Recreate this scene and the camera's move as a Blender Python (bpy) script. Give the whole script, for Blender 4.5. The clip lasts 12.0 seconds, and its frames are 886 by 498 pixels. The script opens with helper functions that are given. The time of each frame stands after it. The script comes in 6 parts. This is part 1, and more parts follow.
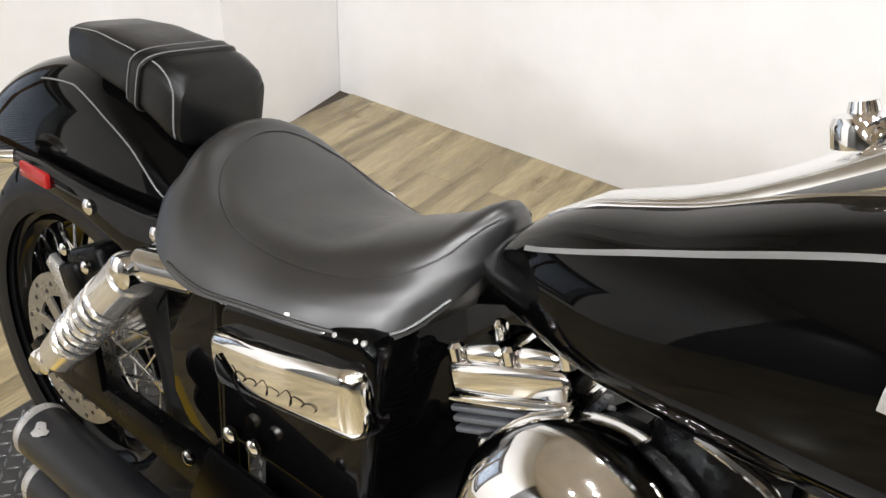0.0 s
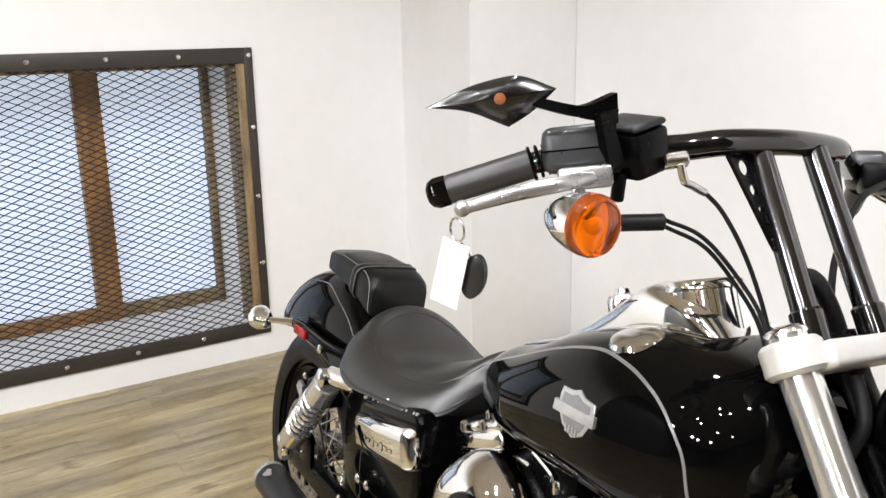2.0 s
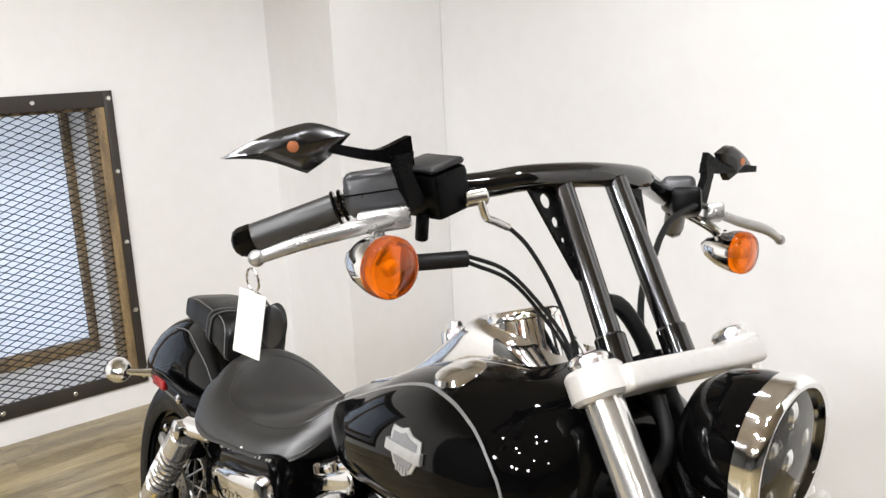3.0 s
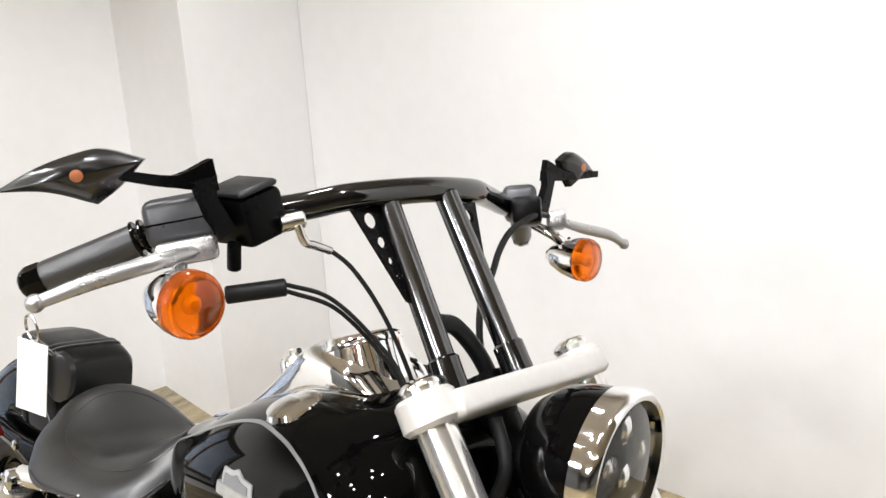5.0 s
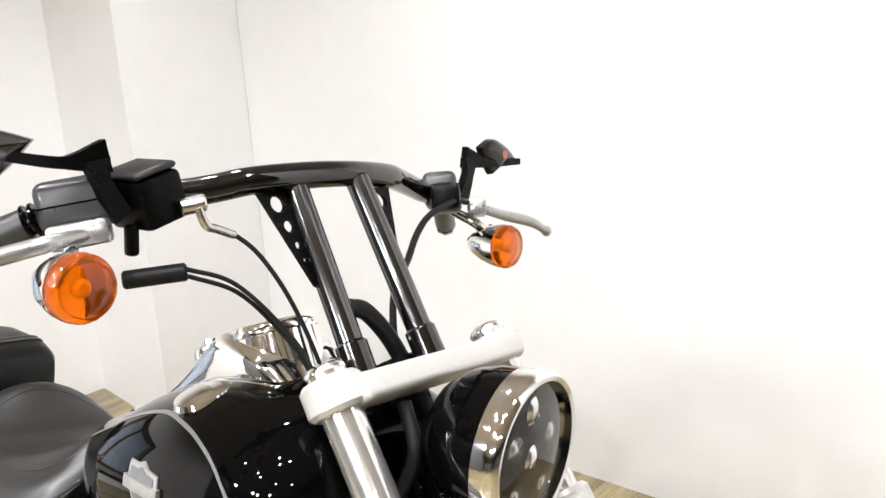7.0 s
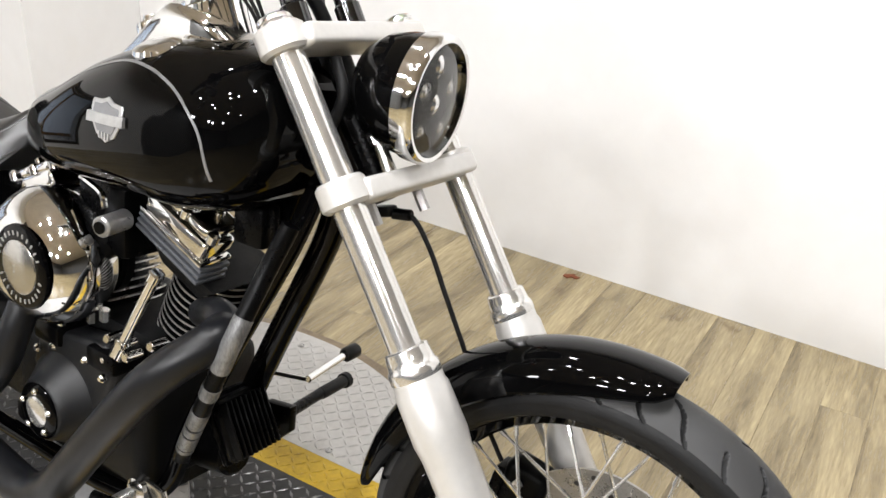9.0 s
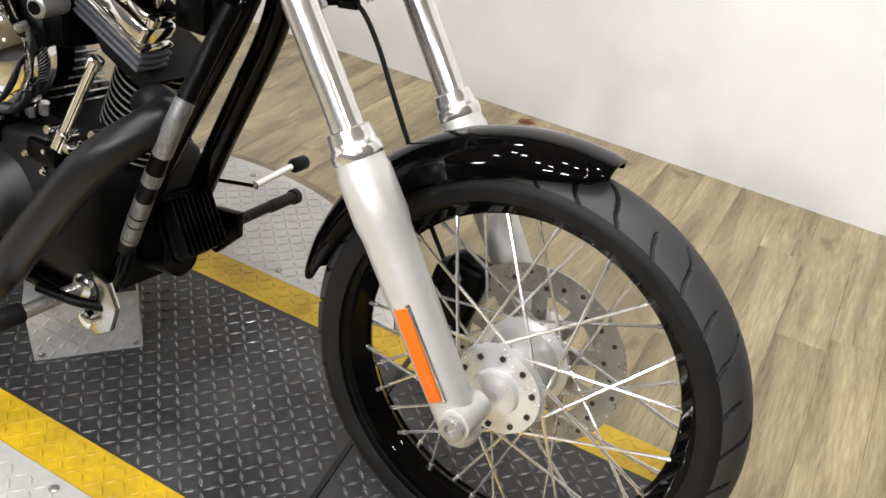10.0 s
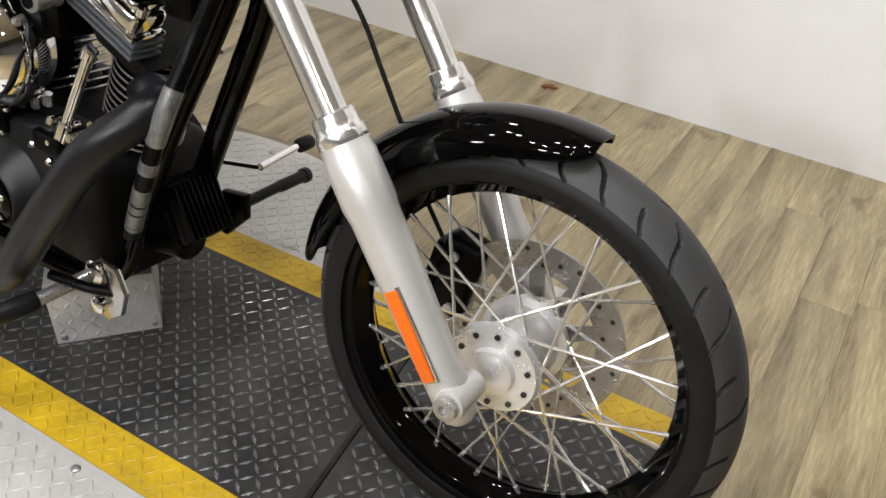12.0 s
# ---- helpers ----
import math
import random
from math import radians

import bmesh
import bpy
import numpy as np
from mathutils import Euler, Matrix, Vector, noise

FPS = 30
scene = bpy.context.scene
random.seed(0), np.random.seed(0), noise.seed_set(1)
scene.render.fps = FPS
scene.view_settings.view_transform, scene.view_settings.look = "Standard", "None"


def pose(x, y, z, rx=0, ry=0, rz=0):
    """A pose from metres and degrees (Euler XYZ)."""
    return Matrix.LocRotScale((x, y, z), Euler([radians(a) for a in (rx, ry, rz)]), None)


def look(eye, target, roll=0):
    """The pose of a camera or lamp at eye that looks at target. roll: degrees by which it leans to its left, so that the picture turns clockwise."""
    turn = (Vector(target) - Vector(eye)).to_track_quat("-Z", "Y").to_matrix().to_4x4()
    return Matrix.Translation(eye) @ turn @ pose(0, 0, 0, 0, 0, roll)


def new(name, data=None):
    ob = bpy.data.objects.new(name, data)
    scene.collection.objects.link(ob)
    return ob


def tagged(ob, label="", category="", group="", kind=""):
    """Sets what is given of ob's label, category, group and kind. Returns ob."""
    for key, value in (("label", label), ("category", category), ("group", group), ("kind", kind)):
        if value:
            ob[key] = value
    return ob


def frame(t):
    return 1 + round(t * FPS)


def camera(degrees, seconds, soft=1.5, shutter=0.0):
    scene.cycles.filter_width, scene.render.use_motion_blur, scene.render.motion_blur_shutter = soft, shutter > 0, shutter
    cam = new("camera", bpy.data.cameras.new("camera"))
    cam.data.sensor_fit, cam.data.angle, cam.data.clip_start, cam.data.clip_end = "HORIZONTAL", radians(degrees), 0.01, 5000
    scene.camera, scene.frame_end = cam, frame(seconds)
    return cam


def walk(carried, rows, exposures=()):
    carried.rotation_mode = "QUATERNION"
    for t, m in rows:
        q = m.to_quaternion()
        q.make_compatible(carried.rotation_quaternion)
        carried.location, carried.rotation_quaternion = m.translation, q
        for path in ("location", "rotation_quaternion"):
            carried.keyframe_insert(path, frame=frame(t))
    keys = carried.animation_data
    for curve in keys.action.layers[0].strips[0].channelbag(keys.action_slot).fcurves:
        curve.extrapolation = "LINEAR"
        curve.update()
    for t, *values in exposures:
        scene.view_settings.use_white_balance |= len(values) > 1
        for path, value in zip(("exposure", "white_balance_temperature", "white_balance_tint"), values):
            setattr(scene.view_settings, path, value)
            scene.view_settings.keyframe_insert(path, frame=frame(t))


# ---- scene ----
cam = camera(54.5, 12.0, soft=1.5, shutter=0.0)
PATH = [
    (0, (0.984, -0.522, 1.21), (0.026, 0.87, 0.14), 1.7),
    (0.5, (1.089, -0.628, 1.224), (-0.188, 0.657, 0.377), 0.9),
    (1, (1.302, -0.774, 1.276), (-0.115, 0.418, 0.52), -0.9),
    (1.5, (1.561, -0.764, 1.299), (0.004, 0.317, 0.661), -0.4),
    (2, (1.76, -0.744, 1.354), (0.131, 0.302, 0.853), -1.0),
    (2.5, (1.8, -0.702, 1.364), (0.244, 0.462, 0.894), -2.0),
    (3, (1.824, -0.661, 1.368), (0.317, 0.577, 0.924), -2.7),
    (3.5, (1.83, -0.631, 1.364), (0.388, 0.68, 0.914), -2.8),
    (3.7, (1.826, -0.617, 1.364), (0.402, 0.713, 0.912), -3.0),
    (5.5, (1.837, -0.55, 1.373), (0.554, 0.922, 0.94), -4.0),
    (6, (1.84, -0.522, 1.367), (0.6, 0.99, 0.948), -4.0),
    (6.5, (1.847, -0.502, 1.364), (0.599, 1.001, 0.935), -4.2),
    (6.7, (1.856, -0.507, 1.357), (0.594, 0.983, 0.924), -4.2),
    (8.3, (1.925, -0.744, 1.311), (0.885, 0.808, 0.599), 0.8),
    (8.5, (1.943, -0.77, 1.297), (0.935, 0.781, 0.536), 1.0),
    (9, (1.974, -0.81, 1.246), (1.072, 0.757, 0.391), 3.1),
    (9.5, (2.004, -0.831, 1.192), (1.178, 0.702, 0.21), 5.4),
    (10, (2.034, -0.851, 1.146), (1.294, 0.652, 0.053), 6.4),
    (10.5, (2.052, -0.864, 1.1), (1.401, 0.59, -0.109), 7.0),
    (11, (2.062, -0.879, 1.068), (1.471, 0.535, -0.217), 7.9),
    (11.5, (2.058, -0.873, 1.113), (1.437, 0.558, -0.139), 6.7),
    (12, (2.092, -0.799, 1.169), (1.283, 0.606, -0.002), 2.7),
]
EXPOSURES = [(0.0, -0.28), (1.0, -0.29), (1.5, -0.33), (2.5, -0.40), (3.5, -0.43), (5.5, -0.30), (6.7, -0.22), (8.3, -0.18), (9.0, -0.30), (10.0, -0.50), (11.0, -0.64), (12.0, -0.76)]
walk(cam, [(t, look(eye, target, roll)) for t, eye, target, roll in PATH], EXPOSURES)

# ---------------------------------------------------------------- world and light
world = bpy.data.worlds.new("world")
scene.world = world
world.use_nodes = True
world.node_tree.nodes["Background"].inputs[0].default_value = (0.9, 0.95, 1.0, 1)
world.node_tree.nodes["Background"].inputs[1].default_value = 0.05


def downlight(x, y, z, watts, radius=0.042, colour=(0.985, 0.99, 1.015)):
    """A recessed bulb that throws its light down in a wide soft cone."""
    data = bpy.data.lights.new("bulb_light", "SPOT")
    data.energy, data.shadow_soft_size, data.color = watts, radius, colour
    data.spot_size, data.spot_blend = radians(166), 0.28
    ob = new("bulb_light", data)
    ob.matrix_world = pose(x, y, z)
    return ob


CEILING = 2.75
FLOOR = -0.04
BULBS = [  # place, watts, radius
    (0.10, -1.60, 42, 0.042), (0.55, -0.72, 42, 0.042), (0.72, -0.95, 42, 0.042), (1.40, -0.70, 42, 0.042), (1.62, -0.95, 42, 0.042), (1.85, -0.62, 42, 0.042),
    (2.08, 0.12, 95, 0.06), (0.55, 0.45, 56, 0.06), (0.90, -1.90, 60, 0.05), (1.15, -2.15, 60, 0.05), (2.40, -2.30, 70, 0.06),
    (-1.00, -4.20, 230, 0.16), (0.90, -4.60, 310, 0.16), (1.50, -4.80, 310, 0.16), (2.90, -4.30, 220, 0.16), (3.80, -2.00, 50, 0.08)]

# ---------------------------------------------------------------- materials


def material(name, colour, rough=0.5, metal=0.0, coat=0.0, vary=0.0, scale=8.0, bump=0.0, bump_scale=60.0, rough_vary=0.0, stretch=(1, 1, 1),
             second=None, trans=0.0, emit=0.0, spec=0.5, island=0.0):
    """A principled surface with noise in its colour at two scales, in its gloss and in fine relief."""
    m = bpy.data.materials.new(name)
    m.use_nodes = True
    nt = m.node_tree
    n, l = nt.nodes, nt.links
    b = n["Principled BSDF"]
    b.inputs["Base Color"].default_value = (*colour, 1)
    b.inputs["Roughness"].default_value, b.inputs["Metallic"].default_value = rough, metal
    b.inputs["Coat Weight"].default_value, b.inputs["Coat Roughness"].default_value = coat, 0.03
    b.inputs["Transmission Weight"].default_value = trans
    b.inputs["Specular IOR Level"].default_value = spec
    if emit:
        b.inputs["Emission Color"].default_value, b.inputs["Emission Strength"].default_value = (*colour, 1), emit
    co = n.new("ShaderNodeTexCoord")
    mp = n.new("ShaderNodeMapping")
    mp.inputs["Scale"].default_value = stretch
    l.new(co.outputs["Object"], mp.inputs["Vector"])
    if vary or island:
        big, small = n.new("ShaderNodeTexNoise"), n.new("ShaderNodeTexNoise")
        big.inputs["Scale"].default_value, small.inputs["Scale"].default_value = scale, scale * 9
        big.inputs["Detail"].default_value, small.inputs["Detail"].default_value = 4, 6
        l.new(mp.outputs[0], big.inputs["Vector"]), l.new(mp.outputs[0], small.inputs["Vector"])
        add = n.new("ShaderNodeMath")
        add.operation = "MULTIPLY_ADD"
        add.inputs[1].default_value = 0.6
        l.new(small.outputs["Fac"], add.inputs[0]), l.new(big.outputs["Fac"], add.inputs[2])
        rng = n.new("ShaderNodeMapRange")
        rng.inputs["From Min"].default_value, rng.inputs["From Max"].default_value = 0.5, 1.1
        l.new(add.outputs[0], rng.inputs["Value"])
        mix = n.new("ShaderNodeMix")
        mix.data_type = "RGBA"
        other = second or tuple(c * (1 - vary) for c in colour)
        mix.inputs["A"].default_value, mix.inputs["B"].default_value = (*colour, 1), (*other, 1)
        l.new(rng.outputs[0], mix.inputs["Factor"])
        last = mix.outputs["Result"]
        if island:
            info = n.new("ShaderNodeObjectInfo")
            hsv = n.new("ShaderNodeHueSaturation")
            r2 = n.new("ShaderNodeMapRange")
            r2.inputs["To Min"].default_value, r2.inputs["To Max"].default_value = 1 - island, 1 + island
            l.new(info.outputs["Random"], r2.inputs["Value"])
            l.new(r2.outputs[0], hsv.inputs["Value"]), l.new(last, hsv.inputs["Color"])
            last = hsv.outputs["Color"]
        l.new(last, b.inputs["Base Color"])
        if rough_vary:
            r3 = n.new("ShaderNodeMapRange")
            r3.inputs["To Min"].default_value, r3.inputs["To Max"].default_value = max(0.02, rough - rough_vary), min(1, rough + rough_vary)
            l.new(rng.outputs[0], r3.inputs["Value"])
            l.new(r3.outputs[0], b.inputs["Roughness"])
    if bump:
        tex, bm_node = n.new("ShaderNodeTexNoise"), n.new("ShaderNodeBump")
        tex.inputs["Scale"].default_value, tex.inputs["Detail"].default_value = bump_scale, 6
        bm_node.inputs["Strength"].default_value, bm_node.inputs["Distance"].default_value = bump, 0.002
        l.new(mp.outputs[0], tex.inputs["Vector"]), l.new(tex.outputs["Fac"], bm_node.inputs["Height"])
        l.new(bm_node.outputs[0], b.inputs["Normal"])
    return m


GLOSS_BLACK = material("gloss_black_paint", (0.0015, 0.0015, 0.0016), 0.035, spec=0.15, vary=0.3, scale=3)
EXHAUST = material("exhaust_black_coating", (0.008, 0.0084, 0.010), 0.34, spec=0.34, vary=0.5, scale=14, bump=0.08, bump_scale=500, rough_vary=0.08)
CAST_BLACK = material("powder_coated_casting", (0.010, 0.0104, 0.0115), 0.40, spec=0.4, vary=0.4, scale=16, bump=0.1, bump_scale=450, rough_vary=0.08)
SATIN_BLACK = material("satin_black_coating", (0.002, 0.002, 0.0022), 0.30, spec=0.10, vary=0.5, scale=14, bump=0.08, bump_scale=500, rough_vary=0.08)
CRINKLE_BLACK = material("wrinkle_black_coating", (0.004, 0.004, 0.0042), 0.5, spec=0.2, vary=0.4, scale=20, bump=0.35, bump_scale=700, rough_vary=0.1)
PAD_VINYL = material("smooth_black_vinyl", (0.004, 0.004, 0.004), 0.36, spec=0.28, vary=0.4, scale=12, bump=0.2, bump_scale=420, rough_vary=0.08)
VINYL = material("black_vinyl", (0.008, 0.008, 0.0082), 0.38, spec=1.0, vary=0.3, scale=6, bump=0.05, bump_scale=90, rough_vary=0.07)
STITCH = material("grey_thread", (0.17, 0.17, 0.17), 0.7, vary=0.3, scale=300)
RUBBER = material("tyre_rubber", (0.007, 0.007, 0.0075), 0.44, spec=0.18, vary=0.5, scale=18, bump=0.15, bump_scale=300, rough_vary=0.1, second=(0.012, 0.012, 0.012))
# Scrubbed tread, paler still because some of its sheen is in the colour.
TREAD = material("scrubbed_sheen_tread", (0.034, 0.034, 0.035), 0.55, spec=0.4, vary=0.5, scale=18, bump=0.15, bump_scale=300, rough_vary=0.1, second=(0.040, 0.040, 0.039))
GREY_CAST = material("grey_anodised_casting", (0.07, 0.07, 0.074), 0.34, metal=0.5, vary=0.3, scale=20, rough_vary=0.08)
LEVER = material("satin_lever_alloy", (0.46, 0.455, 0.45), 0.30, metal=0.8, vary=0.12, scale=25, rough_vary=0.06)
GRIP = material("grip_rubber", (0.022, 0.022, 0.023), 0.42, spec=0.85, vary=0.4, scale=30, bump=0.2, bump_scale=400)
CHROME = material("chrome", (0.93, 0.93, 0.93), 0.06, metal=1.0, vary=0.12, scale=12, rough_vary=0.03)
POLISHED = material("polished_aluminium", (0.68, 0.67, 0.65), 0.22, metal=1.0, vary=0.15, scale=20, rough_vary=0.08)
SILVER = material("silver_painted_aluminium", (0.64, 0.625, 0.60), 0.36, metal=0.42, vary=0.12, scale=10, bump=0.05, bump_scale=600, rough_vary=0.07)
STEEL = material("brushed_steel", (0.52, 0.51, 0.50), 0.32, metal=0.75, vary=0.3, scale=25, rough_vary=0.12, bump=0.08, bump_scale=300)
DISC_STEEL = material("ground_disc_steel", (0.40, 0.385, 0.36), 0.30, metal=0.85, vary=0.3, scale=30, rough_vary=0.1)
DARK_STEEL = material("dark_steel", (0.06, 0.058, 0.055), 0.4, metal=0.8, vary=0.4, scale=25, rough_vary=0.1)
MIRROR_SHELL = material("semi_gloss_black_shell", (0.005, 0.005, 0.0052), 0.20, spec=0.8, vary=0.4, scale=20, rough_vary=0.05)
BOWL = material("bright_reflector_bowl", (0.90, 0.89, 0.87), 0.30, metal=0.35, vary=0.1, scale=40)
AMBER = material("amber_plastic", (1.0, 0.20, 0.002), 0.04, trans=0.9)
COPPER = material("copper_screw", (0.55, 0.20, 0.09), 0.35, metal=0.6, vary=0.3, scale=200)
ORANGE = material("orange_reflector", (0.9, 0.16, 0.01), 0.25, vary=0.15, scale=300)
RED = material("red_reflector", (0.30, 0.012, 0.012), 0.18, vary=0.3, scale=120)
CLEAR = material("clear_lens", (0.95, 0.96, 0.97), 0.03, trans=1.0)
WHITE_CARD = material("white_card", (0.82, 0.81, 0.79), 0.6, vary=0.06, scale=20)
EMBLEM = material("brushed_emblem", (0.62, 0.62, 0.62), 0.3, metal=0.75, vary=0.25, scale=60)
EMBLEM_DARK = material("emblem_grey", (0.28, 0.28, 0.29), 0.35, metal=0.5, vary=0.2, scale=60)
PIN = material("pinstripe_silver", (0.24, 0.24, 0.24), 0.35, metal=0.5, vary=0.1, scale=30)
WALL = material("white_wall_paint", (0.80, 0.793, 0.784), 0.55, vary=0.05, scale=1.6, bump=0.12, bump_scale=160, second=(0.75, 0.738, 0.722))
CEIL = material("ceiling_paint", (0.78, 0.77, 0.75), 0.7, vary=0.05, scale=2)
DARK_WALL = material("dimmed_wall_grey", (0.085, 0.084, 0.082), 0.6, vary=0.2, scale=1.5)
DARK_CEIL = material("ceiling_tile_paint", (0.60, 0.545, 0.47), 0.8, vary=0.2, scale=1.5)
SCUFFED = material("scuffed_bare_metal", (0.30, 0.30, 0.30), 0.42, metal=0.5, vary=0.7, scale=40, stretch=(1, 1, 0.35), second=(0.06, 0.06, 0.06), rough_vary=0.15)
BAR_BLACK = material("gloss_black_tube", (0.003, 0.003, 0.0032), 0.08, spec=0.9, vary=0.3, scale=10)
RISER_BLACK = material("polished_black_nickel", (0.15, 0.15, 0.155), 0.14, metal=1.0, vary=0.3, scale=14, rough_vary=0.05)
TREAD_GREY = material("grey_tread_plate", (0.58, 0.575, 0.565), 0.38, metal=0.25, vary=0.3, scale=14, rough_vary=0.12, bump=0.08, bump_scale=140)
HEAD_GREY = material("slate_satin_coating", (0.125, 0.132, 0.146), 0.32, metal=0.3, vary=0.3, scale=20, rough_vary=0.08)
HUB = material("bright_cast_aluminium", (0.76, 0.75, 0.74), 0.24, metal=0.6, vary=0.12, scale=25, rough_vary=0.06)
BRIGHT = material("bright_drawn_steel", (0.80, 0.79, 0.77), 0.16, metal=0.85, vary=0.1, scale=20, rough_vary=0.05)
WOOD = material("vinyl_plank", (0.50, 0.410, 0.235), 0.26, spec=0.6, vary=0.6, scale=3.2, stretch=(5.5, 0.5, 1), bump=0.1, bump_scale=60, rough_vary=0.08,
                second=(0.105, 0.074, 0.034), island=0.18)


def knots(m, colour, scale, size, drift):
    """Scattered dark knots with a ragged outline, drawn out along the plank."""
    n, l = m.node_tree.nodes, m.node_tree.links
    b = n["Principled BSDF"]
    plain = b.inputs["Base Color"].links[0].from_socket
    geo, mp, wob, add, vor, rng, mix = (n.new("ShaderNode" + k) for k in ("NewGeometry", "Mapping", "TexNoise", "VectorMath", "TexVoronoi", "MapRange", "Mix"))
    mp.inputs["Scale"].default_value = (1.0, 0.55, 1.0)
    wob.inputs["Scale"].default_value, wob.inputs["Detail"].default_value = 14, 4
    add.operation = "MULTIPLY_ADD"
    add.inputs[1].default_value = (drift, drift, 0)
    vor.voronoi_dimensions = "2D"
    vor.inputs["Scale"].default_value, vor.inputs["Randomness"].default_value = scale, 1.0
    rng.inputs["From Min"].default_value, rng.inputs["From Max"].default_value = size * 0.35, size
    rng.inputs["To Min"].default_value, rng.inputs["To Max"].default_value = 0.75, 0.0
    mix.data_type = "RGBA"
    l.new(geo.outputs["Position"], mp.inputs["Vector"]), l.new(mp.outputs[0], wob.inputs["Vector"])
    l.new(wob.outputs["Color"], add.inputs[0]), l.new(mp.outputs[0], add.inputs[2])
    l.new(add.outputs[0], vor.inputs["Vector"]), l.new(vor.outputs["Distance"], rng.inputs["Value"])
    l.new(rng.outputs[0], mix.inputs[0]), l.new(plain, mix.inputs[6])
    mix.inputs[7].default_value = (*colour, 1)
    l.new(mix.outputs[2], b.inputs["Base Color"])


knots(WOOD, (0.17, 0.115, 0.055), 2.6, 0.075, 0.16)
RING = material("plank_edge", (0.27, 0.20, 0.12), 0.45, vary=0.5, scale=8, stretch=(2, 2, 1), bump=0.1, bump_scale=80)
SUBFLOOR = material("floor_joint", (0.06, 0.045, 0.03), 0.8, vary=0.3, scale=10)
MAT_BLACK = material("black_tread_plate", (0.024, 0.024, 0.025), 0.40, metal=0.1, spec=0.35, vary=0.6, scale=7, rough_vary=0.14, bump=0.12, bump_scale=120, second=(0.060, 0.059, 0.057))
# Paler than the plate: worn tops, with their highlights put into the colour.
LUG_BLACK = material("worn_highlit_lug", (0.28, 0.28, 0.282), 0.30, metal=0.6, vary=0.6, scale=16, rough_vary=0.1)
MAT_SILVER = material("aluminium_tread_plate", (0.62, 0.605, 0.58), 0.48, metal=0.25, vary=0.25, scale=6, rough_vary=0.12, bump=0.08, bump_scale=120)
MAT_YELLOW = material("yellow_safety_paint", (0.68, 0.44, 0.015), 0.4, vary=0.3, scale=9, rough_vary=0.1, bump=0.08, bump_scale=140, second=(0.40, 0.26, 0.015))
LUG_YELLOW = material("worn_yellow_lug", (0.70, 0.46, 0.016), 0.34, vary=0.6, scale=9, rough_vary=0.1, second=(0.34, 0.22, 0.015))
FRAME_BLACK = material("black_steel_angle", (0.03, 0.028, 0.026), 0.5, metal=0.3, vary=0.5, scale=14, rough_vary=0.15, second=(0.05, 0.038, 0.03))
MESH_BLACK = material("expanded_metal", (0.035, 0.03, 0.026), 0.55, metal=0.4, vary=0.5, scale=30)
TIMBER = material("stained_timber", (0.40, 0.19, 0.05), 0.55, vary=0.5, scale=7, stretch=(4, 4, 0.6), bump=0.15, bump_scale=80, second=(0.13, 0.07, 0.03))
TIMBER_OLD = material("weathered_timber", (0.36, 0.25, 0.12), 0.6, vary=0.6, scale=9, stretch=(4, 4, 0.7), bump=0.2, bump_scale=90, second=(0.08, 0.055, 0.035))
FROST = material("daylit_frosted_pane", (0.66, 0.76, 0.92), 0.5, emit=0.85, vary=0.08, scale=2)
PLASTIC_DARK = material("dark_plastic", (0.02, 0.02, 0.021), 0.3, vary=0.3, scale=20)
RUST = material("rust_flake", (0.25, 0.07, 0.025), 0.8, vary=0.5, scale=60)

# ---------------------------------------------------------------- builders


def mesh_from(bm, name, smooth=True):
    me = bpy.data.meshes.new(name)
    bmesh.ops.recalc_face_normals(bm, faces=bm.faces)
    bm.to_mesh(me)
    bm.free()
    if smooth:
        me.shade_smooth()
        me.set_sharp_from_angle(angle=radians(38))
    return me


STANCE = {}


def part(name, bm, mat, parent=None, label="", smooth=True):
    """One mesh object, under a thing or a part."""
    if parent is not None and parent.get("turned"):
        bmesh.ops.transform(bm, matrix=STANCE[parent["turned"]], verts=bm.verts)
    me = mesh_from(bm, name, smooth)
    for m in (mat if isinstance(mat, (list, tuple)) else [mat]):
        me.materials.append(m)
    ob = new(name, me)
    ob.parent = parent
    if parent is not None and parent.get("turned"):
        ob["turned"] = parent["turned"]
    if label:
        ob["label"] = label
    return ob


def shared(name, me, parent, m):
    ob = new(name, me)
    ob.parent = parent
    ob.matrix_basis = m
    return ob


def empty(name, m=None):
    ob = new(name)
    ob.empty_display_size = 0.1
    if m is not None:
        ob.matrix_world = m
    return ob


def joined(*bms):
    out = bmesh.new()
    for bm in bms:
        me = bpy.data.meshes.new("tmp")
        bm.to_mesh(me)
        bm.free()
        out.from_mesh(me)
        bpy.data.meshes.remove(me)
    return out


def moved(bm, m):
    bmesh.ops.transform(bm, matrix=m, verts=bm.verts)
    return bm


def box(x0, x1, y0, y1, z0, z1, bevel=0.004, seg=2):
    bm = bmesh.new()
    bmesh.ops.create_cube(bm, size=1, matrix=Matrix.Translation(((x0 + x1) / 2, (y0 + y1) / 2, (z0 + z1) / 2)) @ Matrix.Diagonal((x1 - x0, y1 - y0, z1 - z0, 1)))
    if bevel:
        bmesh.ops.bevel(bm, geom=bm.edges[:], offset=bevel, segments=seg, affect="EDGES", profile=0.5)
    return bm


def frame_axes(d):
    d = Vector(d).normalized()
    side = d.cross(Vector((0, 0, 1)))
    if side.length < 1e-3:
        side = d.cross(Vector((1, 0, 0)))
    side.normalize()
    return d, side, side.cross(d)


